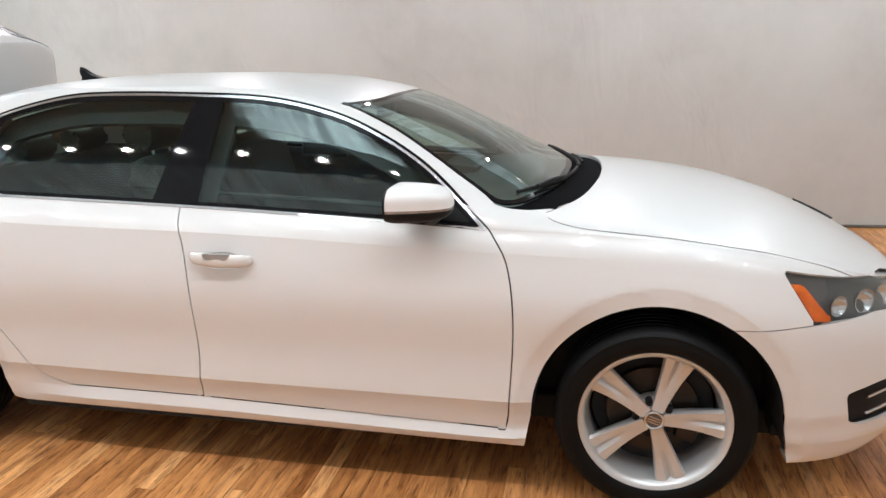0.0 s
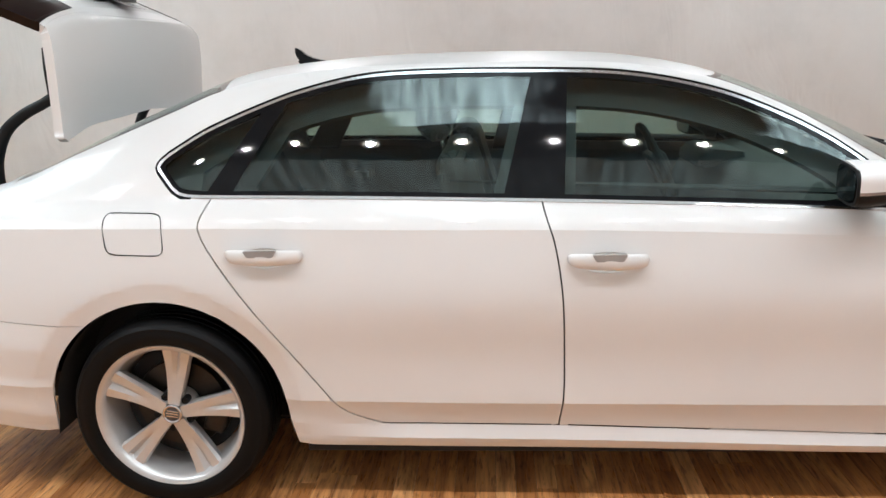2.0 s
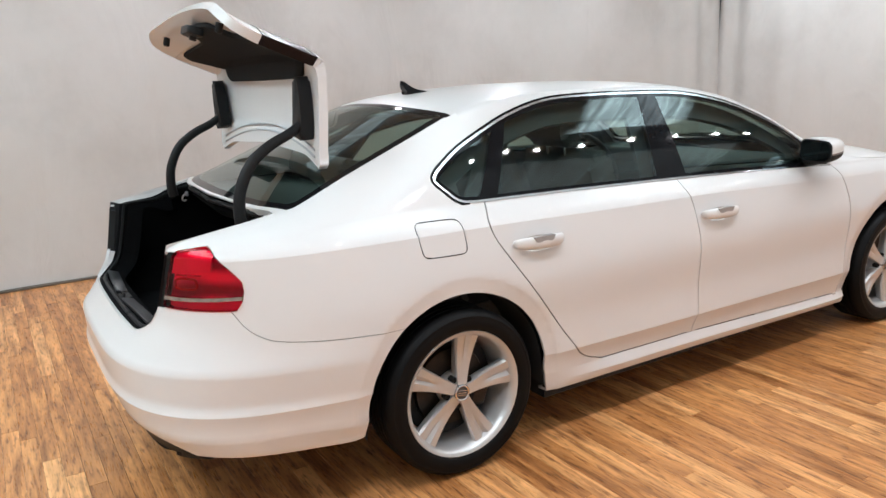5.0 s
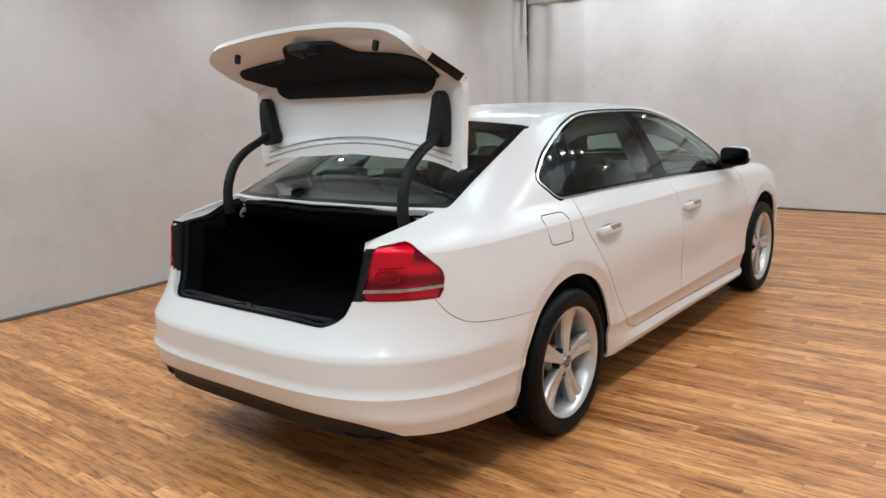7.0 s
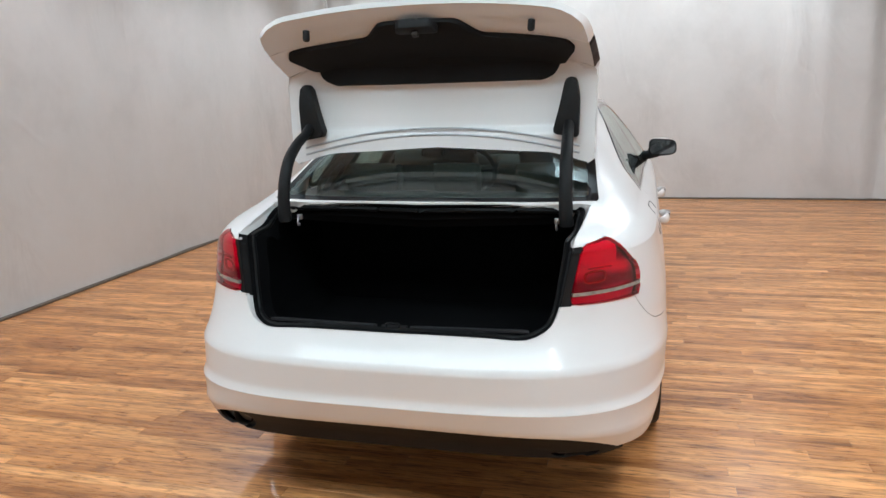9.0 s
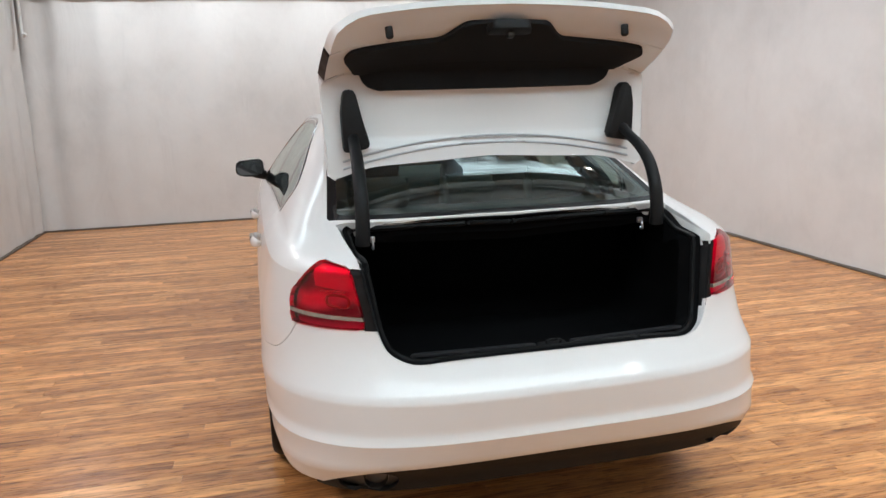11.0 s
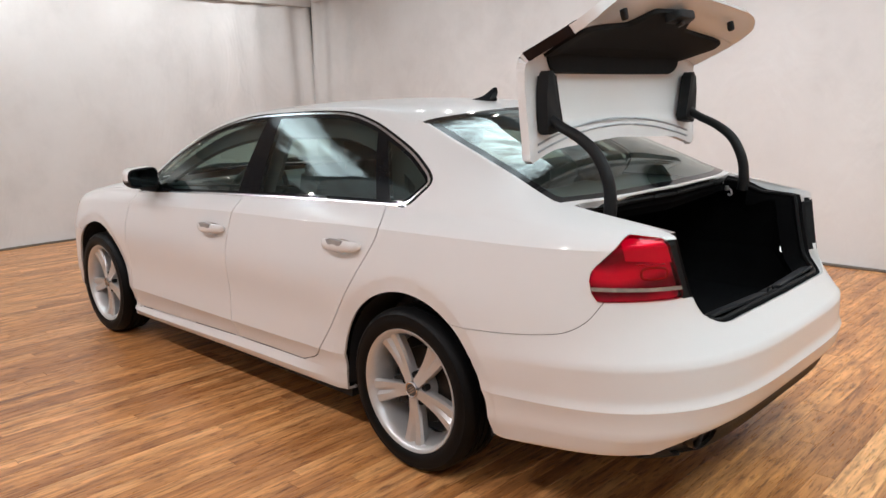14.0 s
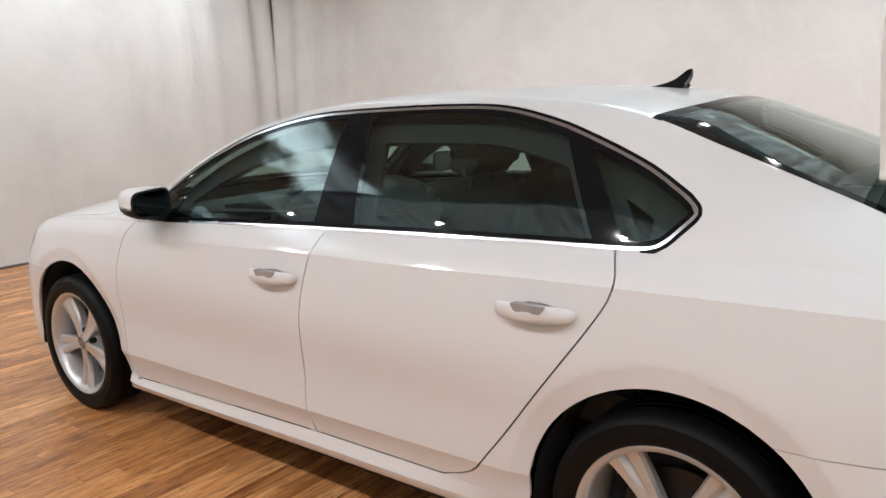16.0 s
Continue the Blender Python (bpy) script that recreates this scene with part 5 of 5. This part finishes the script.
# ---- roof and front details ----
skin("headliner", "roof", LINING, car, depth=0.0, inset=0.035, label="grey cloth roof lining")
bm = bmesh.new()
prism(bm, flow([(0.415, 1.386), (0.37, 1.393), (0.325, 1.408), (0.290, 1.434), (0.274, 1.437), (0.280, 1.410), (0.294, 1.389), (0.292, 1.375)], 4) + [(0.415, 1.375)], -0.016, 0.016, 1, 0.006)
for v in bm.verts:
    v.co.y *= 1.7 - 1.3 * min(1, max(0, (v.co.z - 1.382) / 0.064))
part("roof_aerial", bm, GLOSS_BLACK, car, "black shark-fin aerial")
for y0, y1 in ((-0.62, 0.02), (-0.02, 0.58)):
    bm = bmesh.new()
    path = []
    for k in range(9):
        y = y0 + (y1 - y0) * k / 8
        x = 2.52 - 0.20 * (abs(y) / 0.65) ** 2
        z = float(curve(LINES[0]["z"])(x)) + (float(curve(LINES[1]["z"])(x)) - float(curve(LINES[0]["z"])(x))) * (abs(y) / float(curve(LINES[1]["y"])(x))) ** 2.3
        path.append((x, y, z + 0.006))
    tube(bm, path, 0.007, 8)
    near, far = Vector(path[1]), Vector(path[4])
    tube(bm, [near + Vector((0.018, 0.0, 0.004)), (near + far) / 2 + Vector((0.012, 0.0, 0.012)), far + Vector((0.0, 0.0, 0.008))], 0.006, 8)
    part("wiper", bm, BLACK, car, "black wiper arm and blade")


def nose_y(x, z):
    """The body's half width at a place near the front corner."""
    g = GRID[STEPS[0]:].reshape(-1, 3)
    return float(g[np.argmin((g[:, 0] - x) ** 2 + (g[:, 2] - z) ** 2), 1])


for s in (1, -1):
    head = [o for o in car.children if o.name.startswith("headlight")][0 if s > 0 else 1]
    for x, z, r in ((3.335, 0.705, 0.030), (3.43, 0.70, 0.036), (3.52, 0.695, 0.036)):
        bm = bmesh.new()
        spin(bm, [(0.0, -0.3), (0.5, -0.26), (0.85, -0.05), (1.0, 0.22), (1.08, 0.24), (1.08, 0.1), (0.9, -0.2), (0.0, -0.4)], 24, "X")
        bmesh.ops.transform(bm, matrix=Matrix.Translation((x - 0.008, s * (nose_y(x, z) - 0.018), z)) @ Matrix.Rotation(s * radians(58), 4, "Z") @ Matrix.Scale(r, 4), verts=bm.verts)
        part("lamp_bowl", bm, CHROME, head, "silvered bowl")
    bm = bmesh.new()
    for z in (0.405, 0.352):
        tube(bm, smooth_path([(x, s * (nose_y(x, z) - 0.006), z) for x in (3.45, 3.54, 3.62, 3.70)], 5), 0.005, 8)
    part("grille_bar", bm, CHROME, car, "thin chrome bar")

# ---- the open boot ----
LID_OPEN = Matrix.Translation((-0.362, 0, 1.146)) @ Matrix.Rotation(radians(103), 4, "Y") @ Matrix.Translation((0.55, 0, -1.03))


def opened(bm):
    for v in bm.verts:
        w = min(1.0, max(0.0, (0.95 - v.co.z) / 0.30))
        run = v.co.x + min(0.0, v.co.z - 0.985)
        wide = min(1.0, max(0.0, (-0.64 - run) / 0.60))
        tip = min(1.0, max(0.0, (abs(v.co.y) - 0.38) / 0.12)) * min(1.0, max(0.0, (-1.16 - run) / 0.12))
        v.co.x -= 0.045 * w
        v.co.z -= 0.062 * w
        v.co.y *= 1.02 + 0.13 * wide + 0.02 * tip
        v.co.z -= 0.010 * tip
        v.co.x += 0.040 * w * min(1.3, (v.co.y / 0.6) ** 2)
    bmesh.ops.transform(bm, matrix=LID_OPEN, verts=bm.verts)


def lamp_part(f):
    return float(lid_lamp(np.array([f.calc_center_median()]))[0]) < 0


lid = skin("boot_lid", "lid", PAINT, car, depth=0.032, label="white boot lid standing open", only=lambda f: not lamp_part(f), shape=opened)


def pressed(bm):
    """Sinks the middle of the lid's inner panel, so that a raised rim is left round it."""
    ease = lambda t: (lambda q: q * q * (3 - 2 * q))(min(1.0, max(0.0, t)))
    for v in bm.verts:
        x, y = v.co.x, abs(v.co.y)
        v.co.z += 0.020 * ease((0.50 - y) / 0.05) * ease((x + 0.90) / 0.05) * ease((-0.675 - x) / 0.03)
    opened(bm)


skin("lid_inner_panel", "lid", PAINT, lid, depth=0.0, label="white pressed inner panel", inset=0.030, shape=pressed)


def lid_lining():
    """The felt pad on the inside of the lid: two layers, closed along the edge."""
    bm = bmesh.new()
    edge = [Vector(p) for p in TRIM]
    us = np.linspace(-0.868, -1.274, 60)
    for s in (1, -1):
        layers = []
        for inset in (0.033, 0.048):
            rows = []
            for u in us:
                wide = max([a.x + (b.x - a.x) * (u - a.y) / (b.y - a.y) for a, b in zip(edge, edge[1:] + edge[:1]) if (a.y - u) * (b.y - u) < 0], default=0.1)
                rows.append([bm.verts.new(Vector((1, s * (j > 0), 1)) * on_body(wide * j / 16, u, inset - 0.006 * (j == 16))) for j in range(17)])
            layers.append(rows)
            for p, q in zip(rows, rows[1:]):
                for j in range(16):
                    bm.faces.new((p[j], p[j + 1], q[j + 1], q[j]))
        for p, q, p2, q2 in zip(layers[0], layers[0][1:], layers[1], layers[1][1:]):
            bm.faces.new((p[16], q[16], q2[16], p2[16]))
        for k in (0, -1):
            for j in range(16):
                bm.faces.new((layers[0][k][j], layers[0][k][j + 1], layers[1][k][j + 1], layers[1][k][j]))
    bmesh.ops.remove_doubles(bm, verts=bm.verts, dist=1e-5)
    opened(bm)
    return bm


part("lid_trim", lid_lining(), FELT, lid, "black felt lining of the lid")
for s in (1, -1):
    skin("lid_lamp", "lid", DARK_LENS, lid, (s,), depth=0.034, label="dark red inner tail lamp", inset=-0.003, only=lamp_part, shape=opened)


def lid_bead(lo, hi, name):
    """A crease pressed across the lid's inner panel, near its front edge, its shade drawn as a grey bead."""
    bm = bmesh.new()
    pts = []
    for k in range(25):
        y = -0.54 + 1.08 * k / 24
        x = lo + (hi - lo) * (abs(y) / 0.54) ** 2
        z = float(curve(LINES[0]["z"])(x)) + (float(curve(LINES[1]["z"])(x)) - float(curve(LINES[0]["z"])(x))) * (abs(y) / 0.63) ** 2.3
        pts.append((x, y, z - 0.031))
    tube(bm, pts, 0.0045, 6)
    opened(bm)
    part(name, bm, surface("crease grey", (0.40, 0.41, 0.42), 0.5), lid)


lid_bead(-0.70, -0.625, "lid_bead")
lid_bead(-0.675, -0.60, "lid_bead")
plate = box_part("plate_panel", (-1.035, -0.16, 0.735), (-1.018, 0.16, 0.875), PLATE, lid, 0.004, "black plate panel with yellow bars")
plate.data.transform(LID_OPEN)
for y0, y1, z0, z1 in ((-0.12, 0.0, 0.80, 0.835), (0.02, 0.13, 0.80, 0.835), (0.05, 0.12, 0.765, 0.78)):
    bar = box_part("print_bar", (-1.039, y0, z0), (-1.034, y1, z1), YELLOW, plate, 0.0)
    bar.data.transform(LID_OPEN)
bm = bmesh.new()
spin(bm, [(0.0, 0.004), (0.05, 0.004), (0.056, 0.0), (0.0, 0.0)], 28, "X", (-1.012, 0, 0.935))
opened(bm)
part("lid_badge", bm, CHROME, lid, "round bright badge")
bm = bmesh.new()
prism(bm, rounded([(-0.07, 0.012), (-0.055, 0.06), (0.055, 0.06), (0.07, 0.012)], 0.015), -0.02, 0.008, 2, 0.004)
for v in bm.verts:
    v.co = Vector((-0.955 - 0.0 * v.co.y, v.co.x, 0.752 - v.co.y)) + Vector((v.co.z, 0, 0))
opened(bm)
latch = part("lid_latch", bm, BLACK, lid, "black latch block")
bm = bmesh.new()
add_box(bm, (-0.945, -0.010, 0.712), (-0.930, 0.010, 0.732), 0.003)
opened(bm)
part("lid_hook", bm, IRON, lid)
for y in (-0.355, 0.355):
    bm = bmesh.new()
    spin(bm, [(0.0, 0.026), (0.008, 0.025), (0.011, 0.020), (0.011, -0.01), (0.0, -0.01)], 16, "X", (-0.966, y, 0.712))
    opened(bm)
    part("bump_stop", bm, BLACK, lid, "black rubber stop")
for s in (1, -1):
    bm = bmesh.new()
    path = [(-0.650, s * 0.53, 0.975), (-0.656, s * 0.528, 1.03), (-0.645, s * 0.526, 1.11), (-0.60, s * 0.524, 1.195), (-0.53, s * 0.52, 1.25), (-0.455, s * 0.516, 1.285), (-0.405, s * 0.514, 1.315)]
    tube(bm, smooth_path(path, 6), lambda t: 0.022 - 0.005 * t, 12, 1.15)
    hinge = part("lid_hinge", bm, BLACK, lid, "black curved hinge arm")
    bm = bmesh.new()
    prism(bm, rounded([(s * 0.452, 1.275), (s * 0.548, 1.258), (s * 0.552, 1.40), (s * 0.54, 1.478), (s * 0.502, 1.478), (s * 0.478, 1.37)], 0.018), -0.418, -0.370, 0, 0.012)
    part("hinge_cover", bm, BLACK, lid, "black hinge cover")


def boot_rim():
    """The edge of the boot opening, from the middle behind round to the middle in front, evenly spaced."""
    edge = [Vector(p) for p in BOOT if p[0] > 0.0]
    edge = [Vector((0.0, -0.632)), *edge, Vector((0.0, -1.343))]
    length = np.concatenate([[0], np.cumsum([(b - a).length for a, b in zip(edge, edge[1:])])])
    at = np.linspace(length[-1], 0, 90)
    return [(float(np.interp(d, length, [p.x for p in edge])), float(np.interp(d, length, [p.y for p in edge]))) for d in at]


RIM = boot_rim()
full = [(1, y, u) for y, u in RIM] + [(-1, y, u) for y, u in RIM[-2:0:-1]]
heart = Vector((-0.45, 0, 0.80))
rings, gutter, lining, seal = [[], [], [], [], [], []], [[], [], [], []], [[], [], []], []
for s, y, u in full:
    p = on_body(y, u)
    p.y *= s
    d = (heart - p).normalized()
    low = min(1.0, max(0.0, (-0.64 - u) / 0.24))
    side = min(1.0, max(0.0, (-0.64 - u) / 0.12)) * min(1.0, max(0.0, (u + 1.33) / 0.12))
    back = Vector((0.15 + 0.57 * low, 0, -0.95 + 0.70 * low)).normalized()
    aside = min(1.0, max(0.0, (y - 0.45) / 0.1)) if u > -0.75 else 1.0
    ledge = 0.006 + 0.012 * min(1.0, max(0.0, (u + 1.22) / 0.22)) * aside
    for k, (inward, deep) in enumerate(((-0.003, 0.001), (0.001, 0.014), (ledge, 0.020 + 0.016 * side), (ledge + 0.002, 0.040 + 0.022 * side))):
        gutter[k].append(p + d * (inward * aside - 0.003 * (1 - aside)) + back * deep * aside)
    for k, (inward, deep) in enumerate(((-0.004, 0.020), (-0.002, 0.004), (0.006, 0.001), (0.014, 0.006), (0.024, 0.030), (0.030, 0.080))):
        rings[k].append(p + d * (inward + ledge) + back * (deep * (0.45 if u > -0.70 else 1.0) + 0.022 * side))
    seal.append(p + d * (0.013 + ledge) + back * (0.014 + 0.022 * side))
    f = min(1.0, max(0.0, (-0.60 - u) / 0.68))
    lining[0].append(rings[5][-1] - back * 0.01)
    lining[1].append(Vector((-0.56 - 0.34 * f, max(-0.6, min(0.6, p.y * 1.06)), 0.965 - 0.41 * f)))
    lining[2].append(Vector((-0.19, max(-0.6, min(0.6, p.y * 1.12)), 0.97 - 0.42 * f)))


def hoops(rings, cap=False, keep=None):
    """A sleeve through rings of points; keep may choose its stretches by their first point."""
    bm = bmesh.new()
    made = [[bm.verts.new(p) for p in ring] for ring in rings]
    for a, b in zip(made, made[1:]):
        for k in range(len(a)):
            j = (k + 1) % len(a)
            if keep is None or keep(rings[0][k]):
                bm.faces.new((a[k], a[j], b[j], b[k]))
    bmesh.ops.delete(bm, geom=[v for v in bm.verts if not v.link_faces and not cap], context="VERTS")
    if cap:
        bm.faces.new(made[-1])
    return bm


beside_lamp = lambda p: 0.765 < p.z < 0.955 and p.x < -0.8
part("boot_gutter", hoops(gutter, keep=lambda p: not beside_lamp(p)), PAINT, car, "white rain gutter round the boot opening", 60)
for s in (1, -1):
    part("gutter_cover", hoops(gutter, keep=lambda p: beside_lamp(p) and p.y * s > 0), BLACK, car, "black plastic beside the tail lamp", 60)
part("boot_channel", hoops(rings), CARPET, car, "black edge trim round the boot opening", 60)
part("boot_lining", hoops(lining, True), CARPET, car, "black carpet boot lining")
bm = bmesh.new()
tube(bm, [*seal, seal[0]], 0.010, 8, cap=False)
part("boot_seal", bm, RUBBER, car, "black rubber seal round the boot opening")
for s in (1, -1):
    bm = bmesh.new()
    prism(bm, rounded([(s * 0.06, 0.0), (s * 0.45, 0.0), (s * 0.43, 0.042), (s * 0.06, 0.042)], 0.012), 0.0, 0.009, 2, 0.003)
    for v in bm.verts:
        v.co = Vector((-1.006 + v.co.y + 0.022 * (v.co.x / 0.43) ** 2, v.co.x, 0.690 - 0.22 * v.co.y + v.co.z))
    part("boot_sill_plate", bm, SILL, car, "dark grey boot sill plate")
bm = bmesh.new()
add_box(bm, (-1.004, -0.045, 0.682), (-0.962, 0.045, 0.690), 0.004)
tube(bm, smooth_path([(-0.990, -0.022, 0.688), (-0.990, -0.020, 0.702), (-0.990, 0.020, 0.702), (-0.990, 0.022, 0.688)], 4), 0.004, 8)
part("boot_striker", bm, BLACK, car, "black striker loop in the boot sill")
for s in (1, -1):
    bm = bmesh.new()
    add_box(bm, (-0.606, s * 0.492 - 0.010, 0.972), (-0.594, s * 0.492 + 0.010, 0.992), 0.003)
    tube(bm, smooth_path([(-0.606, s * 0.492, 0.984), (-0.618, s * 0.492, 0.974), (-0.622, s * 0.492, 0.958), (-0.612, s * 0.492, 0.952), (-0.606, s * 0.492, 0.958)], 4), 0.004, 8)
    part("boot_hook", bm, STEEL, car, "bright steel bag hook")

bm = bmesh.new()
prism(bm, rounded([(-0.836, 0.716), (-0.816, 0.716), (-0.812, 0.764), (-0.830, 0.764)], 0.006), -0.562, -0.552, 1, 0.003)
part("boot_lamp", bm, glowing("lit boot lamp", (0.95, 0.97, 1.0), 2.2), car, "small lit white boot lamp")

# ---- exhaust ----
bm = bmesh.new()
spin(bm, [(0.030, 0.30), (0.035, 0.30), (0.037, 0.02), (0.0375, -0.012), (0.035, -0.017), (0.031, -0.012), (0.030, 0.06), (0.0, 0.06)], 28, "X", (-0.990, 0.570, 0.336))
part("exhaust_pipe", bm, PIPE, car, "dark dull steel exhaust tip")


# ---- cabin ----
def slab(outline, half, bevel=0.02, at=(0, 0, 0)):
    """An upholstered pad: a side outline (x, z) given a width."""
    bm = bmesh.new()
    prism(bm, rounded(outline, 0.05, 5), -half, half, 1, bevel)
    bmesh.ops.translate(bm, verts=bm.verts, vec=at)
    return bm


for s in (1, -1):
    y = s * 0.36
    seat = part("front_seat", slab([(1.02, 0.46), (1.55, 0.50), (1.57, 0.60), (1.10, 0.57)], 0.25, 0.03, (0, y, 0)), LEATHER, car, "dark leather front seat")
    part("seat_back", slab([(1.13, 0.55), (1.00, 0.58), (0.84, 1.06), (0.90, 1.12), (0.97, 1.09)], 0.235, 0.035, (0, y, 0)), LEATHER, seat)
    part("headrest", slab([(0.80, 1.13), (0.87, 1.11), (0.915, 1.19), (0.885, 1.265), (0.80, 1.255), (0.775, 1.19)], 0.125, 0.03, (0, y, 0)), LEATHER, seat)
    bm = bmesh.new()
    for d in (-0.06, 0.06):
        tube(bm, [(0.87, y + d, 1.06), (0.86, y + d, 1.11), (0.85, y + d, 1.16)], 0.007, 8)
    part("headrest_posts", bm, CHROME, seat)
bench = part("rear_seat", slab([(0.05, 0.46), (0.62, 0.48), (0.64, 0.58), (0.14, 0.56)], 0.64, 0.04), LEATHER, car, "dark leather rear bench")
part("seat_back", slab([(0.20, 0.55), (0.06, 0.56), (-0.14, 0.99), (-0.02, 1.02)], 0.64, 0.04), LEATHER, bench)
for y in (-0.38, 0.0, 0.38):
    part("headrest", slab([(-0.10, 1.0), (0.0, 1.0), (0.01, 1.10), (-0.03, 1.135), (-0.10, 1.12)], 0.12 if y else 0.10, 0.03, (0, y, 0)), LEATHER, bench)
box_part("parcel_shelf", (-0.56, -0.60, 1.0), (-0.10, 0.60, 1.012), DASH, car, 0.004, "dark parcel shelf")
part("dashboard", slab([(1.90, 0.60), (2.30, 0.55), (2.36, 0.955), (2.18, 0.965), (1.96, 0.93), (1.88, 0.82)], 0.70, 0.03), DASH, car, "dark soft dashboard")
part("instrument_hood", slab([(1.86, 0.90), (2.05, 0.92), (2.08, 0.965), (1.90, 0.985)], 0.17, 0.02, (0, 0.36, 0)), DASH, car)
part("centre_console", slab([(1.0, 0.35), (2.0, 0.35), (2.0, 0.70), (1.70, 0.60), (1.05, 0.62)], 0.11, 0.02), DASH, car)
bm = bmesh.new()
ring = [(0, 0.182 * math.cos(a), 0.182 * math.sin(a)) for a in [2 * math.pi * k / 40 for k in range(41)]]
tube(bm, ring, 0.016, 8, cap=False)
for a in (0.15, math.pi - 0.15, -math.pi / 2):
    tube(bm, [(0.02, 0.03 * math.cos(a), 0.03 * math.sin(a)), (0.01, 0.1 * math.cos(a), 0.1 * math.sin(a)), (0, 0.178 * math.cos(a), 0.178 * math.sin(a))], 0.018, 8)
add_box(bm, (0.0, -0.06, -0.05), (0.05, 0.06, 0.05), 0.02)
bmesh.ops.transform(bm, matrix=Matrix.Translation((1.74, 0.36, 0.90)) @ Matrix.Rotation(radians(-24), 4, "Y"), verts=bm.verts)
part("steering_wheel", bm, DASH, car, "dark steering wheel")
bm = bmesh.new()
add_box(bm, (1.70, -0.115, 1.215), (1.735, 0.115, 1.275), 0.012)
tube(bm, [(1.73, 0, 1.25), (1.76, 0, 1.28), (1.78, 0, 1.30)], 0.012, 8)
part("rear_view_mirror", bm, BLACK, car, "black interior mirror")
box_part("cabin_floor", (-0.02, -0.72, 0.25), (2.3, 0.72, 0.30), CARPET, car)
box_part("bulkhead", (2.28, -0.74, 0.25), (2.32, 0.74, 0.93), GAP, car)
body.free()

# ---- corner fittings of the room ----
pipe = new("wall_pipe")
tagged(pipe, "thin white pipe with a hooked end in the room corner", "pipe")
bm = bmesh.new()
tube(bm, smooth_path([(ROOM_X1 - 0.26, ROOM_Y1 - 0.12, ROOM_Z), (ROOM_X1 - 0.26, ROOM_Y1 - 0.12, 2.6), (ROOM_X1 - 0.26, ROOM_Y1 - 0.12, 2.30), (ROOM_X1 - 0.27, ROOM_Y1 - 0.13, 2.235), (ROOM_X1 - 0.30, ROOM_Y1 - 0.15, 2.225), (ROOM_X1 - 0.32, ROOM_Y1 - 0.17, 2.25)], 6), 0.018, 10)
part("pipe_run", bm, WHITE_METAL, pipe)
for name, lo, hi in (("pelmet_east", (ROOM_X1 - 0.078, ROOM_Y0 + 0.05, 2.65), (ROOM_X1 - 0.055, ROOM_Y1 - 0.05, ROOM_Z)), ("pelmet_north", (4.9, ROOM_Y1 - 0.078, 2.70), (ROOM_X1 - 0.11, ROOM_Y1 - 0.055, ROOM_Z)),
                     ("pelmet_south", (4.9, ROOM_Y0 + 0.055, 2.70), (ROOM_X1 - 0.11, ROOM_Y0 + 0.078, ROOM_Z))):
    bm = bmesh.new()
    add_box(bm, lo, hi, 0.006)
    structure(name, bm, CLOTH, "plain white cloth band above the drapes")

# ---- strip floor ----
bm = bmesh.new()
add_box(bm, (ROOM_X0 - 0.2, ROOM_Y0 - 0.2, -0.12), (ROOM_X1 + 0.2, ROOM_Y1 + 0.2, -0.004))
floor = structure("floor", bm, UNDER, "narrow strip wood floor in mixed warm browns")
STRIP, LONG = 0.068, 1.24
bm = bmesh.new()
low = add_box(bm, (-STRIP / 2 + 0.0004, -LONG / 2 + 0.0004, -0.006), (STRIP / 2 - 0.0004, LONG / 2 - 0.0004, 0.0))
top = [e for e in bm.edges if all(v.co.z > -0.001 for v in e.verts)]
bmesh.ops.bevel(bm, geom=top, offset=0.0008, segments=1, affect="EDGES")
strip_mesh = bpy.data.meshes.new("strip")
bm.to_mesh(strip_mesh)
bm.free()
shade(strip_mesh, WOOD, 0)
rng = random.Random(7)
verts, faces, singles = [], [], 0
shape_v = [v.co.copy() for v in strip_mesh.vertices]
shape_f = [list(p.vertices) for p in strip_mesh.polygons]
rows = int((ROOM_X1 - ROOM_X0) / STRIP) + 1
for i in range(rows):
    x = ROOM_X0 + STRIP * (i + 0.5)
    y = ROOM_Y0 - rng.random() * LONG
    while y < ROOM_Y1 + 0.05:
        c = y + LONG / 2
        near = -2.6 < x < 0.6 and 0.7 < abs(c) < 2.6 or -2.6 < x < -1.0 and abs(c) < 1.0 or 0.6 < x < 4.2 and c < -0.9
        if near and singles < 299 and y > ROOM_Y0 - 0.08:
            ob = new("strip", strip_mesh)
            ob.location = (x, c, rng.uniform(-0.0002, 0.0002))
            ob.parent = floor
            singles += 1
        else:
            n, dz = len(verts), rng.uniform(-0.0002, 0.0002)
            verts += [(v.x + x, min(ROOM_Y1 + 0.08, max(ROOM_Y0 - 0.08, v.y + c)), v.z + dz) for v in shape_v]
            faces += [[n + k for k in f] for f in shape_f]
        y += LONG
me = bpy.data.meshes.new("floor_strips")
me.from_pydata(verts, [], faces)
shade(me, WOOD, 0)
rest = new("floor_strips", me)
rest.parent = floor
tagged(rest, kind="stuff")
